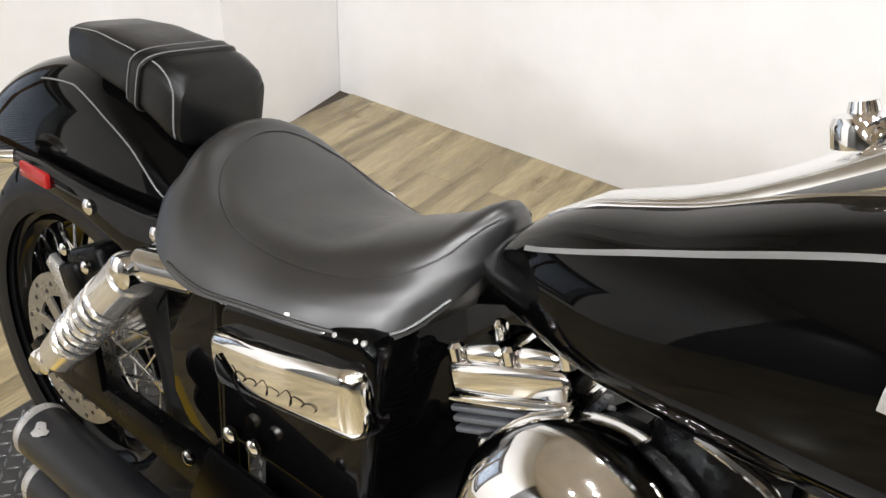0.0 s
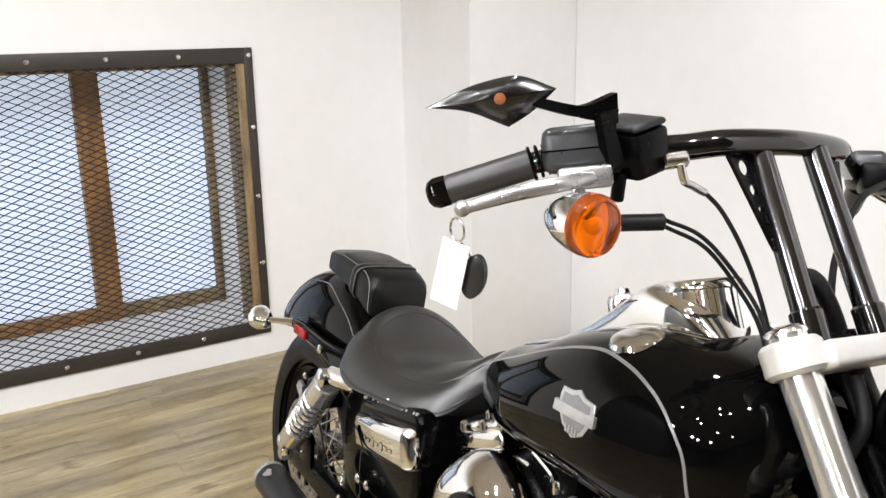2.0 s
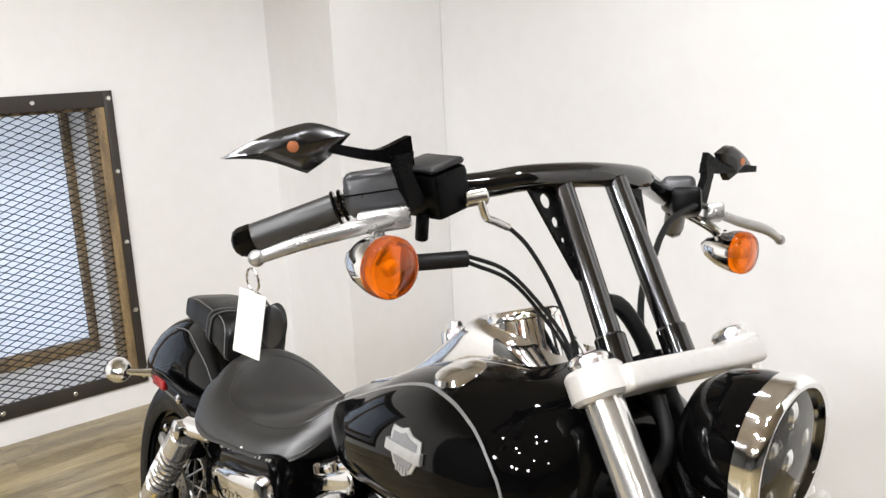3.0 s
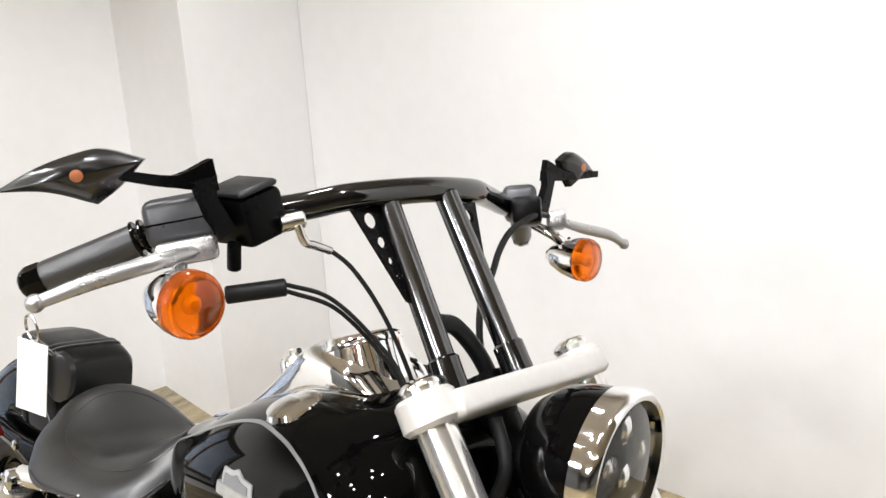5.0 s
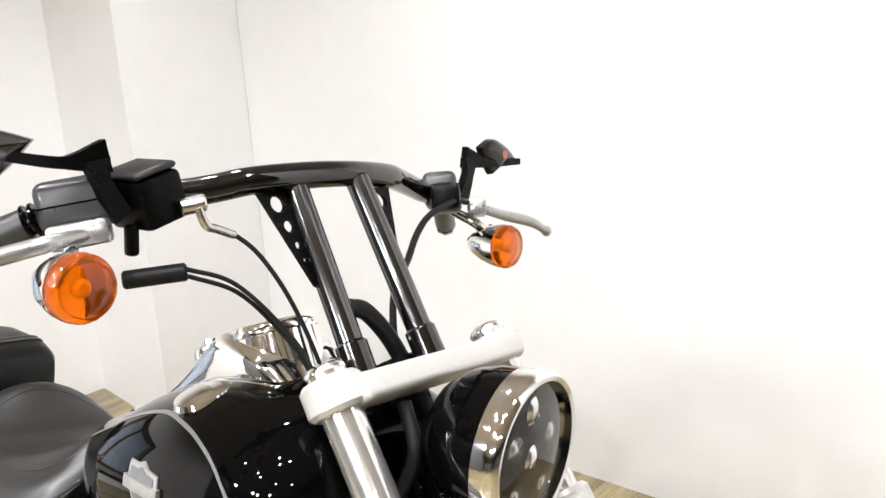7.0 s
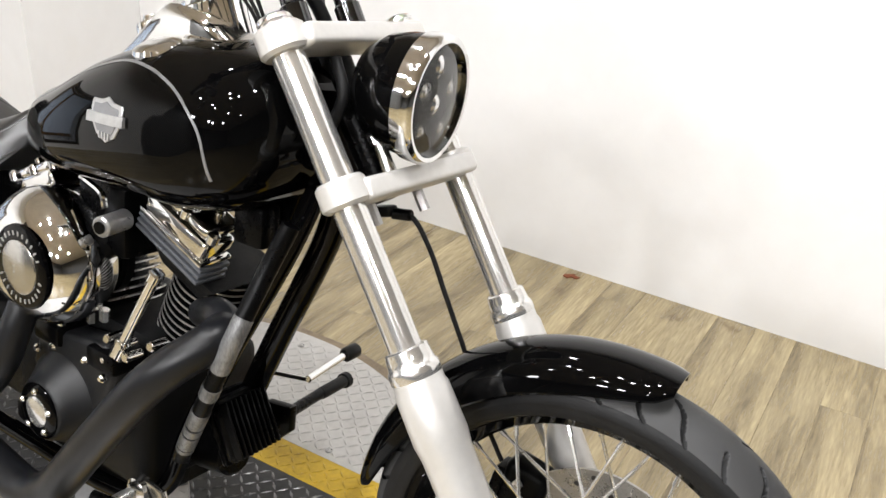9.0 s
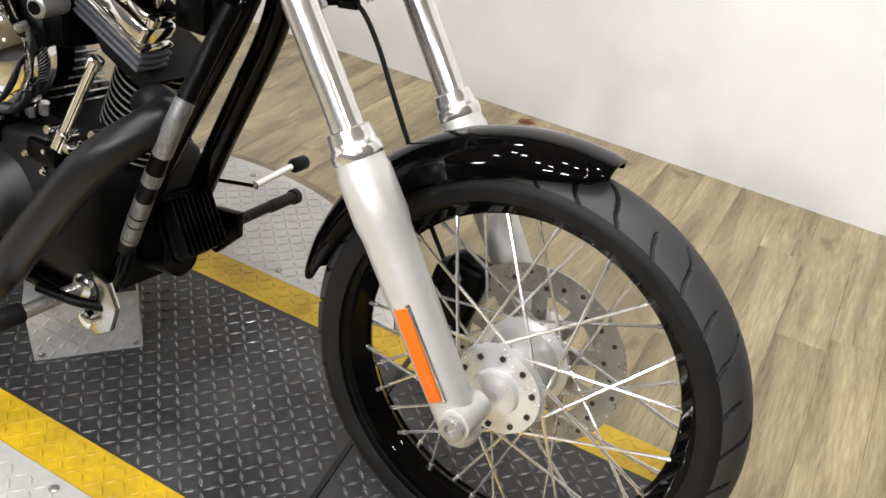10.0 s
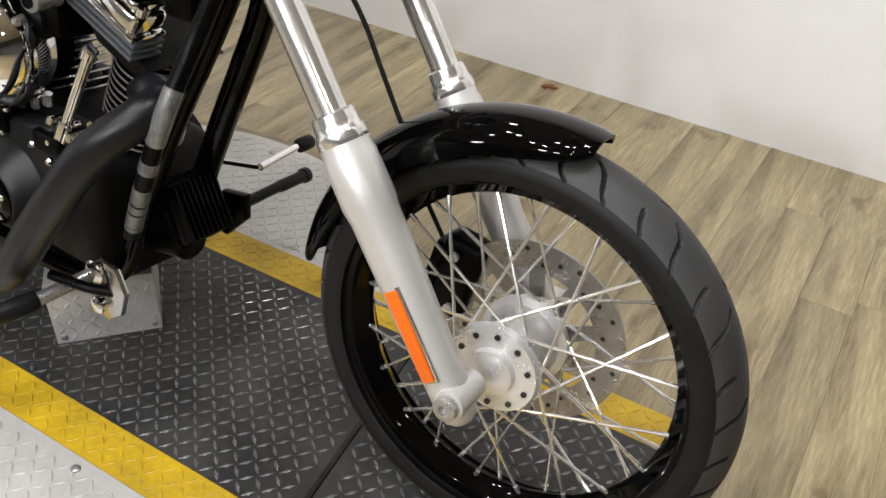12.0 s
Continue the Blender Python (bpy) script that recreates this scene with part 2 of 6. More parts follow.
def rod(a, b, r0, r1=None, n=20, bevel=0.0, caps=True):
    """A round bar from a to b, tapering from r0 to r1, its ends eased by bevel."""
    a, b = Vector(a), Vector(b)
    r1 = r0 if r1 is None else r1
    d, u, v = frame_axes(b - a)
    length = (b - a).length
    stations = [(0, r0 - bevel), (bevel, r0), (length - bevel, r1), (length, r1 - bevel)] if bevel else [(0, r0), (length, r1)]
    return turned([(s, r) for s, r in stations], a, d, n, caps)


def turned(profile, origin, axis, n=32, caps=True):
    """A turned solid: profile of (along, radius) round an axis."""
    bm = bmesh.new()
    d, u, v = frame_axes(axis)
    o = Vector(origin)
    rings = []
    for s, r in profile:
        if r < 1e-6:
            rings.append([bm.verts.new(o + d * s)])
        else:
            rings.append([bm.verts.new(o + d * s + (u * math.cos(2 * math.pi * k / n) + v * math.sin(2 * math.pi * k / n)) * r) for k in range(n)])
    for p, q in zip(rings, rings[1:]):
        for k in range(n):
            j = (k + 1) % n
            if len(p) == 1 and len(q) == 1:
                continue
            if len(p) == 1:
                bm.faces.new((p[0], q[k], q[j]))
            elif len(q) == 1:
                bm.faces.new((p[k], p[j], q[0]))
            else:
                bm.faces.new((p[k], p[j], q[j], q[k]))
    if caps:
        for ring in (rings[0], rings[-1]):
            if len(ring) > 2:
                bm.faces.new(ring)
    return bm


def curve_points(points, per=8):
    """A smooth line through the points."""
    pts = [Vector(p) for p in points]
    if len(pts) < 3:
        return pts
    ext = [2 * pts[0] - pts[1], *pts, 2 * pts[-1] - pts[-2]]
    out = []
    for i in range(len(pts) - 1):
        p0, p1, p2, p3 = ext[i:i + 4]
        for k in range(per):
            t = k / per
            out.append(0.5 * (2 * p1 + (p2 - p0) * t + (2 * p0 - 5 * p1 + 4 * p2 - p3) * t * t + (3 * p1 - p0 - 3 * p2 + p3) * t ** 3))
    return out + [pts[-1]]


def pipe(points, radius, n=16, per=8, radii=None):
    """A round tube along a smooth line."""
    line = curve_points(points, per)
    bm = bmesh.new()
    rings, up = [], None
    for i, p in enumerate(line):
        d = (line[min(i + 1, len(line) - 1)] - line[max(i - 1, 0)]).normalized()
        if up is None:
            _, u, _ = frame_axes(d)
        else:
            u = (up - d * up.dot(d)).normalized()
        up = u
        v = d.cross(u)
        r = radius if radii is None else np.interp(i / (len(line) - 1), np.linspace(0, 1, len(radii)), radii)
        rings.append([bm.verts.new(p + (u * math.cos(2 * math.pi * k / n) + v * math.sin(2 * math.pi * k / n)) * r) for k in range(n)])
    for p, q in zip(rings, rings[1:]):
        for k in range(n):
            bm.faces.new((p[k], p[(k + 1) % n], q[(k + 1) % n], q[k]))
    bm.faces.new(rings[0]), bm.faces.new(rings[-1])
    return bm


def loft(sections, close=True):
    """A skin over rings of as many points each, its ends closed."""
    bm = bmesh.new()
    rings = [[bm.verts.new(p) for p in s] for s in sections]
    n = len(rings[0])
    for p, q in zip(rings, rings[1:]):
        for k in range(n):
            bm.faces.new((p[k], p[(k + 1) % n], q[(k + 1) % n], q[k]))
    if close:
        bm.faces.new(rings[0]), bm.faces.new(rings[-1])
    return bm


def plate(outline, thick, m=None, bevel=0.0, seg=2):
    """A flat piece: an outline in x and z, thickened along y."""
    bm = bmesh.new()
    a = [bm.verts.new((x, -thick / 2, z)) for x, z in outline]
    b = [bm.verts.new((x, thick / 2, z)) for x, z in outline]
    n = len(a)
    bm.faces.new(a), bm.faces.new(b)
    for k in range(n):
        bm.faces.new((a[k], a[(k + 1) % n], b[(k + 1) % n], b[k]))
    bmesh.ops.recalc_face_normals(bm, faces=bm.faces)
    if bevel:
        rim = [e for e in bm.edges if abs(e.verts[0].co.y - e.verts[1].co.y) < 1e-6]
        bmesh.ops.bevel(bm, geom=rim, offset=bevel, segments=seg, affect="EDGES", profile=0.5)
    return moved(bm, m) if m is not None else bm


def ring_flat(r0, r1, y0, y1, n=48, centre=(0, 0)):
    """A flat ring round the y axis."""
    prof = [(y0, r0), (y0, r1), (y1, r1), (y1, r0), (y0, r0)]
    return turned(prof, (centre[0], 0, centre[1]), (0, 1, 0), n, caps=False)


def smooth_table(x, table, col):
    """Piecewise cubic through a small table of stations."""
    xs = [r[0] for r in table]
    ys = [r[col] for r in table]
    i = max(0, min(len(xs) - 2, int(np.searchsorted(xs, x)) - 1))
    h = xs[i + 1] - xs[i]
    t = (x - xs[i]) / h
    s = lambda k: (ys[min(k + 1, len(ys) - 1)] - ys[max(k - 1, 0)]) / (xs[min(k + 1, len(xs) - 1)] - xs[max(k - 1, 0)])
    return (2 * t ** 3 - 3 * t * t + 1) * ys[i] + (t ** 3 - 2 * t * t + t) * h * s(i) + (-2 * t ** 3 + 3 * t * t) * ys[i + 1] + (t ** 3 - t * t) * h * s(i + 1)

# ---------------------------------------------------------------- the room
WALL_B0, WALL_B1 = Vector((-1.10, 1.788)), Vector((2.245, 1.616))


def wall_between(name, a, b, z0, z1, thick=0.12, label="plain white painted wall"):
    """An upright wall whose room face runs from a to b; the room lies to the left of that way."""
    a, b = Vector(a), Vector(b)
    d = (b - a).normalized()
    out = Vector((d.y, -d.x))
    bm = bmesh.new()
    vs = [bm.verts.new((*p, z)) for z in (z0, z1) for p in (a, b, b + out * thick, a + out * thick)]
    for f in ((0, 1, 2, 3), (4, 5, 6, 7), (0, 1, 5, 4), (1, 2, 6, 5), (2, 3, 7, 6), (3, 0, 4, 7)):
        bm.faces.new([vs[k] for k in f])
    ob = part(name, bm, WALL, smooth=False)
    return tagged(ob, label, "wall", kind="structure")


WX = -1.675                     # room face of the wall with the mesh window
WIN_Y0, WIN_Y1, WIN_Z0, WIN_Z1 = -0.80, 0.50, 0.115, 1.235
wall_between("wall_north", WALL_B1, WALL_B0, FLOOR - 0.05, CEILING)
bm = bmesh.new()
foot = [(-1.103, 1.84), (-1.103, 1.786), (-0.990, 1.158), (WX - 0.05, 1.268), (WX - 0.05, 1.84)]
low, high = ([bm.verts.new((x, y, z)) for x, y in foot] for z in (FLOOR - 0.05, CEILING))
bm.faces.new(low), bm.faces.new(high)
for k in range(5):
    bm.faces.new((low[k], low[(k + 1) % 5], high[(k + 1) % 5], high[k]))
tagged(part("wall_pier", bm, WALL, smooth=False), "white boxed-out pier in the wall corner", "wall", kind="structure")
tagged(part("wall_west", joined(
    box(WX - 0.12, WX, -2.4, WIN_Y0, FLOOR - 0.05, CEILING, 0), box(WX - 0.12, WX, WIN_Y1, 1.40, FLOOR - 0.05, CEILING, 0),
    box(WX - 0.12, WX, WIN_Y0, WIN_Y1, FLOOR - 0.05, WIN_Z0, 0), box(WX - 0.12, WX, WIN_Y0, WIN_Y1, WIN_Z1, CEILING, 0)), WALL, smooth=False),
    "white painted wall with a low mesh-covered window", "wall", kind="structure")
wall_between("wall_east", (2.375, 0.45), (2.235, 1.6165), FLOOR - 0.05, CEILING)
# Unseen walls, coloured dark so the gloss parts reflect a dim room.
for nm, x0, x1, y0, y1 in (("wall_south", -1.9, 7.0, -9.1, -9.0), ("wall_far_east", 6.9, 7.0, -9.0, 1.95), ("wall_far_west", WX - 0.12, WX, -9.0, -2.401)):
    tagged(part(nm, box(x0, x1, y0, y1, FLOOR - 0.05, CEILING, 0), DARK_WALL, smooth=False), "unseen wall coloured dark for reflections", "wall", kind="structure")
tagged(part("ceiling", box(-2.3, 7.0, -9.1, 1.95, CEILING, CEILING + 0.1, 0), DARK_CEIL, smooth=False), "tan-grey showroom ceiling", "ceiling", kind="structure")

for bx, by, watts, size in BULBS:
    thing = empty("ceiling_light", pose(bx, by, CEILING))
    tagged(thing, "small bare bulb in a white ceiling holder", "ceiling light", group="ceiling lights")
    part("holder", turned([(0, size + 0.02), (-0.015, size + 0.02), (-0.03, size), (-0.05, size - 0.002)], (0, 0, 0), (0, 0, 1), 20), CEIL, thing)
    downlight(bx, by, CEILING - 0.06 - size / 2, watts, size)

# the floor: joints below, planks above
floor = tagged(part("floor", box(-1.9, 7.0, -9.1, 1.95, FLOOR - 0.06, FLOOR - 0.004, 0), SUBFLOOR, smooth=False), "tan wood-look vinyl plank floor", "floor", kind="structure")

# ---------------------------------------------------------------- the mesh window
win = tagged(empty("window_1", pose(0, 0, 0)), "low recessed window behind black expanded metal mesh", "window", kind="structure")
DEPTH = 0.46
bx0, bx1 = WX - DEPTH, WX - 0.12
part("recess_side", box(bx0, bx1, WIN_Y1, WIN_Y1 + 0.02, WIN_Z0, WIN_Z1, 0), WALL, win, "pale recess side", smooth=False)
part("recess_side", box(bx0, bx1, WIN_Y0 - 0.02, WIN_Y0, WIN_Z0, WIN_Z1, 0), WALL, win, smooth=False)
part("recess_sill", box(bx0, bx1, WIN_Y0, WIN_Y1, WIN_Z0 - 0.02, WIN_Z0, 0), WALL, win, "dusty pale window sill", smooth=False)
part("recess_head", box(bx0, bx1, WIN_Y0, WIN_Y1, WIN_Z1, WIN_Z1 + 0.02, 0), WALL, win, smooth=False)
part("pane", box(bx0 - 0.02, bx0 - 0.012, WIN_Y0, -0.07, WIN_Z0, WIN_Z1, 0), FROST, win, "bluish daylit frosted pane", smooth=False)
part("pane", box(bx0 - 0.02, bx0 - 0.012, 0.03, WIN_Y1, WIN_Z0, WIN_Z1, 0), FROST, win, "bluish daylit frosted pane", smooth=False)
part("window_post", box(bx0 - 0.012, bx0 + 0.05, -0.075, 0.03, WIN_Z0, WIN_Z1, 0.004), TIMBER, win, "brown stained timber post")
part("window_rail", box(bx0 - 0.012, bx0 + 0.045, WIN_Y0, -0.076, WIN_Z0, WIN_Z0 + 0.055, 0.004), TIMBER, win, "brown stained timber rail")
part("window_rail", box(bx0 - 0.012, bx0 + 0.045, 0.031, WIN_Y1, WIN_Z0, WIN_Z0 + 0.055, 0.004), TIMBER_OLD, win)
part("window_stile", box(bx0 - 0.012, bx0 + 0.045, WIN_Y1 - 0.03, WIN_Y1 - 0.001, WIN_Z0 + 0.056, WIN_Z1, 0.004), TIMBER_OLD, win)
part("window_rail", box(bx0 - 0.012, bx0 + 0.045, WIN_Y0, WIN_Y1, WIN_Z1 - 0.04, WIN_Z1 - 0.001, 0.004), TIMBER_OLD, win)
# timber lining just behind the mesh
part("lining", box(WX - 0.118, WX - 0.01, WIN_Y1 - 0.028, WIN_Y1 - 0.001, WIN_Z0, WIN_Z1, 0.003), TIMBER_OLD, win, "weathered timber lining")
part("lining", box(WX - 0.118, WX - 0.01, WIN_Y0, WIN_Y1 - 0.03, WIN_Z1 - 0.025, WIN_Z1 - 0.001, 0.003), TIMBER_OLD, win)
# steel angle frame with screws
fw = 0.062
part("edge_strip", box(WX + 0.003, WX + 0.008, WIN_Y1 - 0.022, WIN_Y1 + 0.0145, WIN_Z0 + 0.013, WIN_Z1 - 0.013, 0.001), TIMBER_OLD, win, "weathered brown timber edge strip")
part("angle_bar", box(WX + 0.001, WX + 0.012, WIN_Y1 + 0.015, WIN_Y1 + fw - 0.012, WIN_Z0 - fw + 0.012, WIN_Z1 + fw - 0.012, 0.002), FRAME_BLACK, win, "black steel angle bar with screws")
part("angle_bar", box(WX + 0.001, WX + 0.012, WIN_Y0 - fw + 0.012, WIN_Y0 + 0.012, WIN_Z0 - fw + 0.012, WIN_Z1 + fw - 0.012, 0.002), FRAME_BLACK, win)
part("angle_bar", box(WX + 0.001, WX + 0.012, WIN_Y0 + 0.013, WIN_Y1 + 0.0145, WIN_Z0 - fw + 0.012, WIN_Z0 + 0.012, 0.002), FRAME_BLACK, win)
part("angle_bar", box(WX + 0.001, WX + 0.012, WIN_Y0 + 0.013, WIN_Y1 + 0.0145, WIN_Z1 - 0.012, WIN_Z1 + fw - 0.012, 0.002), FRAME_BLACK, win)
screw_me = mesh_from(turned([(0, 0.010), (0.003, 0.010), (0.006, 0.007), (0.0065, 0.0)], (0, 0, 0), (1, 0, 0), 12), "screw")
screw_me.materials.append(POLISHED)
for k in range(5):
    for y in (WIN_Y1 + 0.032, WIN_Y0 - 0.02):
        shared("screw", screw_me, win, pose(WX + 0.012, y, WIN_Z0 - 0.02 + k * (WIN_Z1 - WIN_Z0 + 0.04) / 4))
for k in range(1, 5):
    for z in (WIN_Z0 - 0.02, WIN_Z1 + 0.02):
        shared("screw", screw_me, win, pose(WX + 0.012, WIN_Y1 + 0.02 - k * 0.27, z))


def expanded_metal():
    """Diamond mesh: zigzag strands that touch at their knees."""
    verts, faces = [], []
    pw, ph, w, t = 0.062, 0.0135, 0.0038, 0.003
    x = WX + 0.002
    rows, cols = int((WIN_Z1 - WIN_Z0) / ph) + 2, int((WIN_Y1 - WIN_Y0) / (pw / 2)) + 1

    def bar(y0, z0, y1, z1):
        d = Vector((y1 - y0, z1 - z0)).normalized()
        nx, nz = -d.y * w / 2, d.x * w / 2
        b = len(verts)
        for xx in (x - t, x):
            verts.extend([(xx, y0 + nx, z0 + nz), (xx, y1 + nx, z1 + nz), (xx, y1 - nx, z1 - nz), (xx, y0 - nx, z0 - nz)])
        faces.extend([(b, b + 1, b + 2, b + 3), (b + 4, b + 5, b + 6, b + 7), (b, b + 1, b + 5, b + 4), (b + 2, b + 3, b + 7, b + 6)])
    for r in range(rows):
        for c in range(cols):
            y0, y1 = WIN_Y0 + c * pw / 2, WIN_Y0 + (c + 1) * pw / 2
            zc = WIN_Z0 + r * ph
            s = 1 if (r + c) % 2 else -1
            za, zb = zc - s * ph / 2, zc + s * ph / 2
            if WIN_Z0 - 0.011 < min(za, zb) and max(za, zb) < WIN_Z1 + 0.011:
                bar(y0, za, y1, zb)
    me = bpy.data.meshes.new("mesh_panel")
    me.from_pydata(verts, [], faces)
    me.materials.append(MESH_BLACK)
    return me


ob = new("mesh_panel", expanded_metal())
ob.parent = win
ob["label"] = "black expanded metal diamond mesh"
tagged(ob, kind="stuff")

# ---------------------------------------------------------------- turntable and tread-plate runway
DISC = (0.67, 0.02)
RAD = 0.755
STRIP_Y0, STRIP_Y1 = -0.262, 0.388
IN_Y0, IN_Y1 = -0.180, 0.302
X0, X1 = -0.43, 2.015
BAR = ((1.487, -0.270), (1.398, 0.388))


def bar_x(y):
    return BAR[0][0] + (BAR[1][0] - BAR[0][0]) * (y - BAR[0][1]) / (BAR[1][1] - BAR[0][1])


def prism(outline, z0, z1):
    bm = bmesh.new()
    a = [bm.verts.new((x, y, z0)) for x, y in outline]
    b = [bm.verts.new((x, y, z1)) for x, y in outline]
    n = len(a)
    bm.faces.new(a), bm.faces.new(b)
    for k in range(n):
        bm.faces.new((a[k], a[(k + 1) % n], b[(k + 1) % n], b[k]))
    return bm


def arc(y_from, y_to, side, r, n=40):
    """Points of the disc's edge between two heights of y, on the side +1 (front) or -1 (rear)."""
    out = []
    a0, a1 = math.asin((y_from - DISC[1]) / r), math.asin((y_to - DISC[1]) / r)
    for k in range(n + 1):
        a = a0 + (a1 - a0) * k / n
        out.append((DISC[0] + side * r * math.cos(a), DISC[1] + r * math.sin(a)))
    return out


table = tagged(empty("turntable", pose(0, 0, 0)), "motorcycle turntable of bright aluminium tread plate with wooden rim", "turntable")
low = DISC[1] - RAD + 0.0001
high = DISC[1] + RAD - 0.0001
part("tread_plate", prism(arc(STRIP_Y0 - 0.001, low, 1, RAD)[:-1] + arc(low, STRIP_Y0 - 0.001, -1, RAD), FLOOR, 0.0), MAT_SILVER, table, "bright aluminium tread plate segment", smooth=False)
part("tread_plate", prism(arc(STRIP_Y1 + 0.001, high, 1, RAD)[:-1] + arc(high, STRIP_Y1 + 0.001, -1, RAD), FLOOR, 0.0), MAT_SILVER, table, smooth=False)


def rim_part(y_edge, y_end):
    front, back = arc(y_edge, y_end, 1, RAD + 0.003), arc(y_end, y_edge, -1, RAD + 0.003)
    inner = front[:-1] + back
    outer = [(DISC[0] + (x - DISC[0]) * (RAD + 0.034) / (RAD + 0.003), DISC[1] + (y - DISC[1]) * (RAD + 0.034) / (RAD + 0.003)) for x, y in inner]
    bm = bmesh.new()
    rows = [[bm.verts.new((*p, z)) for p in line] for line, z in ((inner, FLOOR), (inner, -0.003), (outer, -0.008), (outer, FLOOR))]
    for p, q in zip(rows, rows[1:]):
        for k in range(len(p) - 1):
            bm.faces.new((p[k], p[k + 1], q[k + 1], q[k]))
    return bm


part("wooden_rim", rim_part(STRIP_Y0 - 0.001, low), RING, table, "curved tan wooden rim")
part("wooden_rim", rim_part(STRIP_Y1 + 0.001, high), RING, table)

runway = tagged(empty("runway", pose(0, 0, 0)), "black tread plate runway with yellow safety edges", "runway")
gap = 0.006


def strip(name, y0, y1, xa, xb, mat, top, label=""):
    """A piece of the runway between two lines of y; an end that is None follows the cross bar."""
    xs0 = [(bar_x(y0) + gap, bar_x(y1) + gap) if xa is None else (xa, xa)][0]
    xs1 = [(bar_x(y0) - gap, bar_x(y1) - gap) if xb is None else (xb, xb)][0]
    return part(name, prism([(xs0[0], y0), (xs1[0], y0), (xs1[1], y1), (xs0[1], y1)], -0.005, top), mat, runway, label, smooth=False)


for xa, xb in ((X0, None), (None, X1)):
    strip("black_plate", IN_Y0, IN_Y1, xa, xb, MAT_BLACK, 0.0, "worn black tread plate")
    strip("yellow_edge", STRIP_Y0, IN_Y0 - 0.0005, xa, xb, MAT_YELLOW, 0.0005, "yellow painted tread plate edge")
    strip("yellow_edge", IN_Y1 + 0.0005, STRIP_Y1, xa, xb, MAT_YELLOW, 0.0005, "yellow painted tread plate edge")
part("base", prism([(X0 + 0.004, STRIP_Y0 + 0.003), (bar_x(STRIP_Y0) - 0.01, STRIP_Y0 + 0.003), (bar_x(STRIP_Y1) - 0.01, STRIP_Y1 - 0.003), (X0 + 0.004, STRIP_Y1 - 0.003)], FLOOR, -0.0052), STEEL, runway, "grey steel runway base", smooth=False)
part("base", prism([(bar_x(STRIP_Y0) + 0.01, STRIP_Y0 + 0.003), (X1 - 0.004, STRIP_Y0 + 0.003), (X1 - 0.004, STRIP_Y1 - 0.003), (bar_x(STRIP_Y1) + 0.01, STRIP_Y1 - 0.003)], FLOOR, -0.0052), STEEL, runway, smooth=False)
d = Vector((BAR[1][0] - BAR[0][0], BAR[1][1] - BAR[0][1], 0)).normalized()
side = Vector((-d.y, d.x, 0)) * 0.0045
a, b = Vector((*BAR[0], 0)), Vector((*BAR[1], 0))
part("joint_bar", prism([(a + side)[:2], (b + side)[:2], (b - side)[:2], (a - side)[:2]], FLOOR, 0.003), DARK_STEEL, runway, "worn dark steel joint bar", smooth=False)


def tread_lugs(name, inside, xr, yr, mat, parent, pitch=0.0235, seed=3):
    """Raised lens-shaped lugs, every other one turned a right angle."""
    verts, faces = [], []
    L, W, H = 0.0135, 0.0036, 0.0018
    nx, ny = int((xr[1] - xr[0]) / pitch), int((yr[1] - yr[0]) / pitch)
    for i in range(nx + 1):
        for j in range(ny + 1):
            x, y = xr[0] + i * pitch, yr[0] + j * pitch
            if not inside(x, y):
                continue
            a = radians(45 if (i + j) % 2 else -45) + radians(6)
            c, s = math.cos(a), math.sin(a)
            b = len(verts)
            for px, py, pz in ((-L, 0, 0), (0, -W, 0), (L, 0, 0), (0, W, 0), (-L * 0.55, 0, H), (L * 0.55, 0, H)):
                verts.append((x + px * c - py * s, y + px * s + py * c, pz + 0.0006))
            faces.extend([(b, b + 1, b + 5, b + 4), (b + 1, b + 2, b + 5), (b + 2, b + 3, b + 4, b + 5), (b + 3, b, b + 4)])
    me = bpy.data.meshes.new(name)
    me.from_pydata(verts, [], faces)
    me.materials.append(mat)
    ob = new(name, me)
    ob.parent = parent
    return tagged(ob, kind="stuff")


def in_disc(x, y):
    return math.hypot(x - DISC[0], y - DISC[1]) < RAD - 0.012


def off_bar(x, y):
    return abs(x - bar_x(y)) > 0.02 and X0 + 0.012 < x < X1 - 0.012


tread_lugs("tread_pattern", lambda x, y: in_disc(x, y) and (y < STRIP_Y0 - 0.01 or y > STRIP_Y1 + 0.01), (-0.09, 1.43), (-0.74, 0.78), MAT_SILVER, table)
tread_lugs("tread_pattern", off_bar, (X0, X1), (IN_Y0 + 0.014, IN_Y1 - 0.012), LUG_BLACK, runway)
tread_lugs("tread_pattern", off_bar, (X0, X1), (STRIP_Y0 + 0.018, IN_Y0 - 0.014), LUG_YELLOW, runway)
tread_lugs("tread_pattern", off_bar, (X0, X1), (IN_Y1 + 0.018, STRIP_Y1 - 0.012), LUG_YELLOW, runway)
bolt_me = mesh_from(turned([(0, 0.0085), (0.003, 0.0085), (0.005, 0.005), (0.0052, 0)], (0, 0, 0), (0, 0, 1), 12), "bolt")
bolt_me.materials.append(STEEL)
for x, y in ((1.105, -0.285), (1.355, -0.289), (1.003, 0.414), (0.45, -0.285), (0.40, 0.414), (0.67, -0.68), (0.67, 0.72)):
    shared("bolt", bolt_me, table, pose(x, y, 0.0))

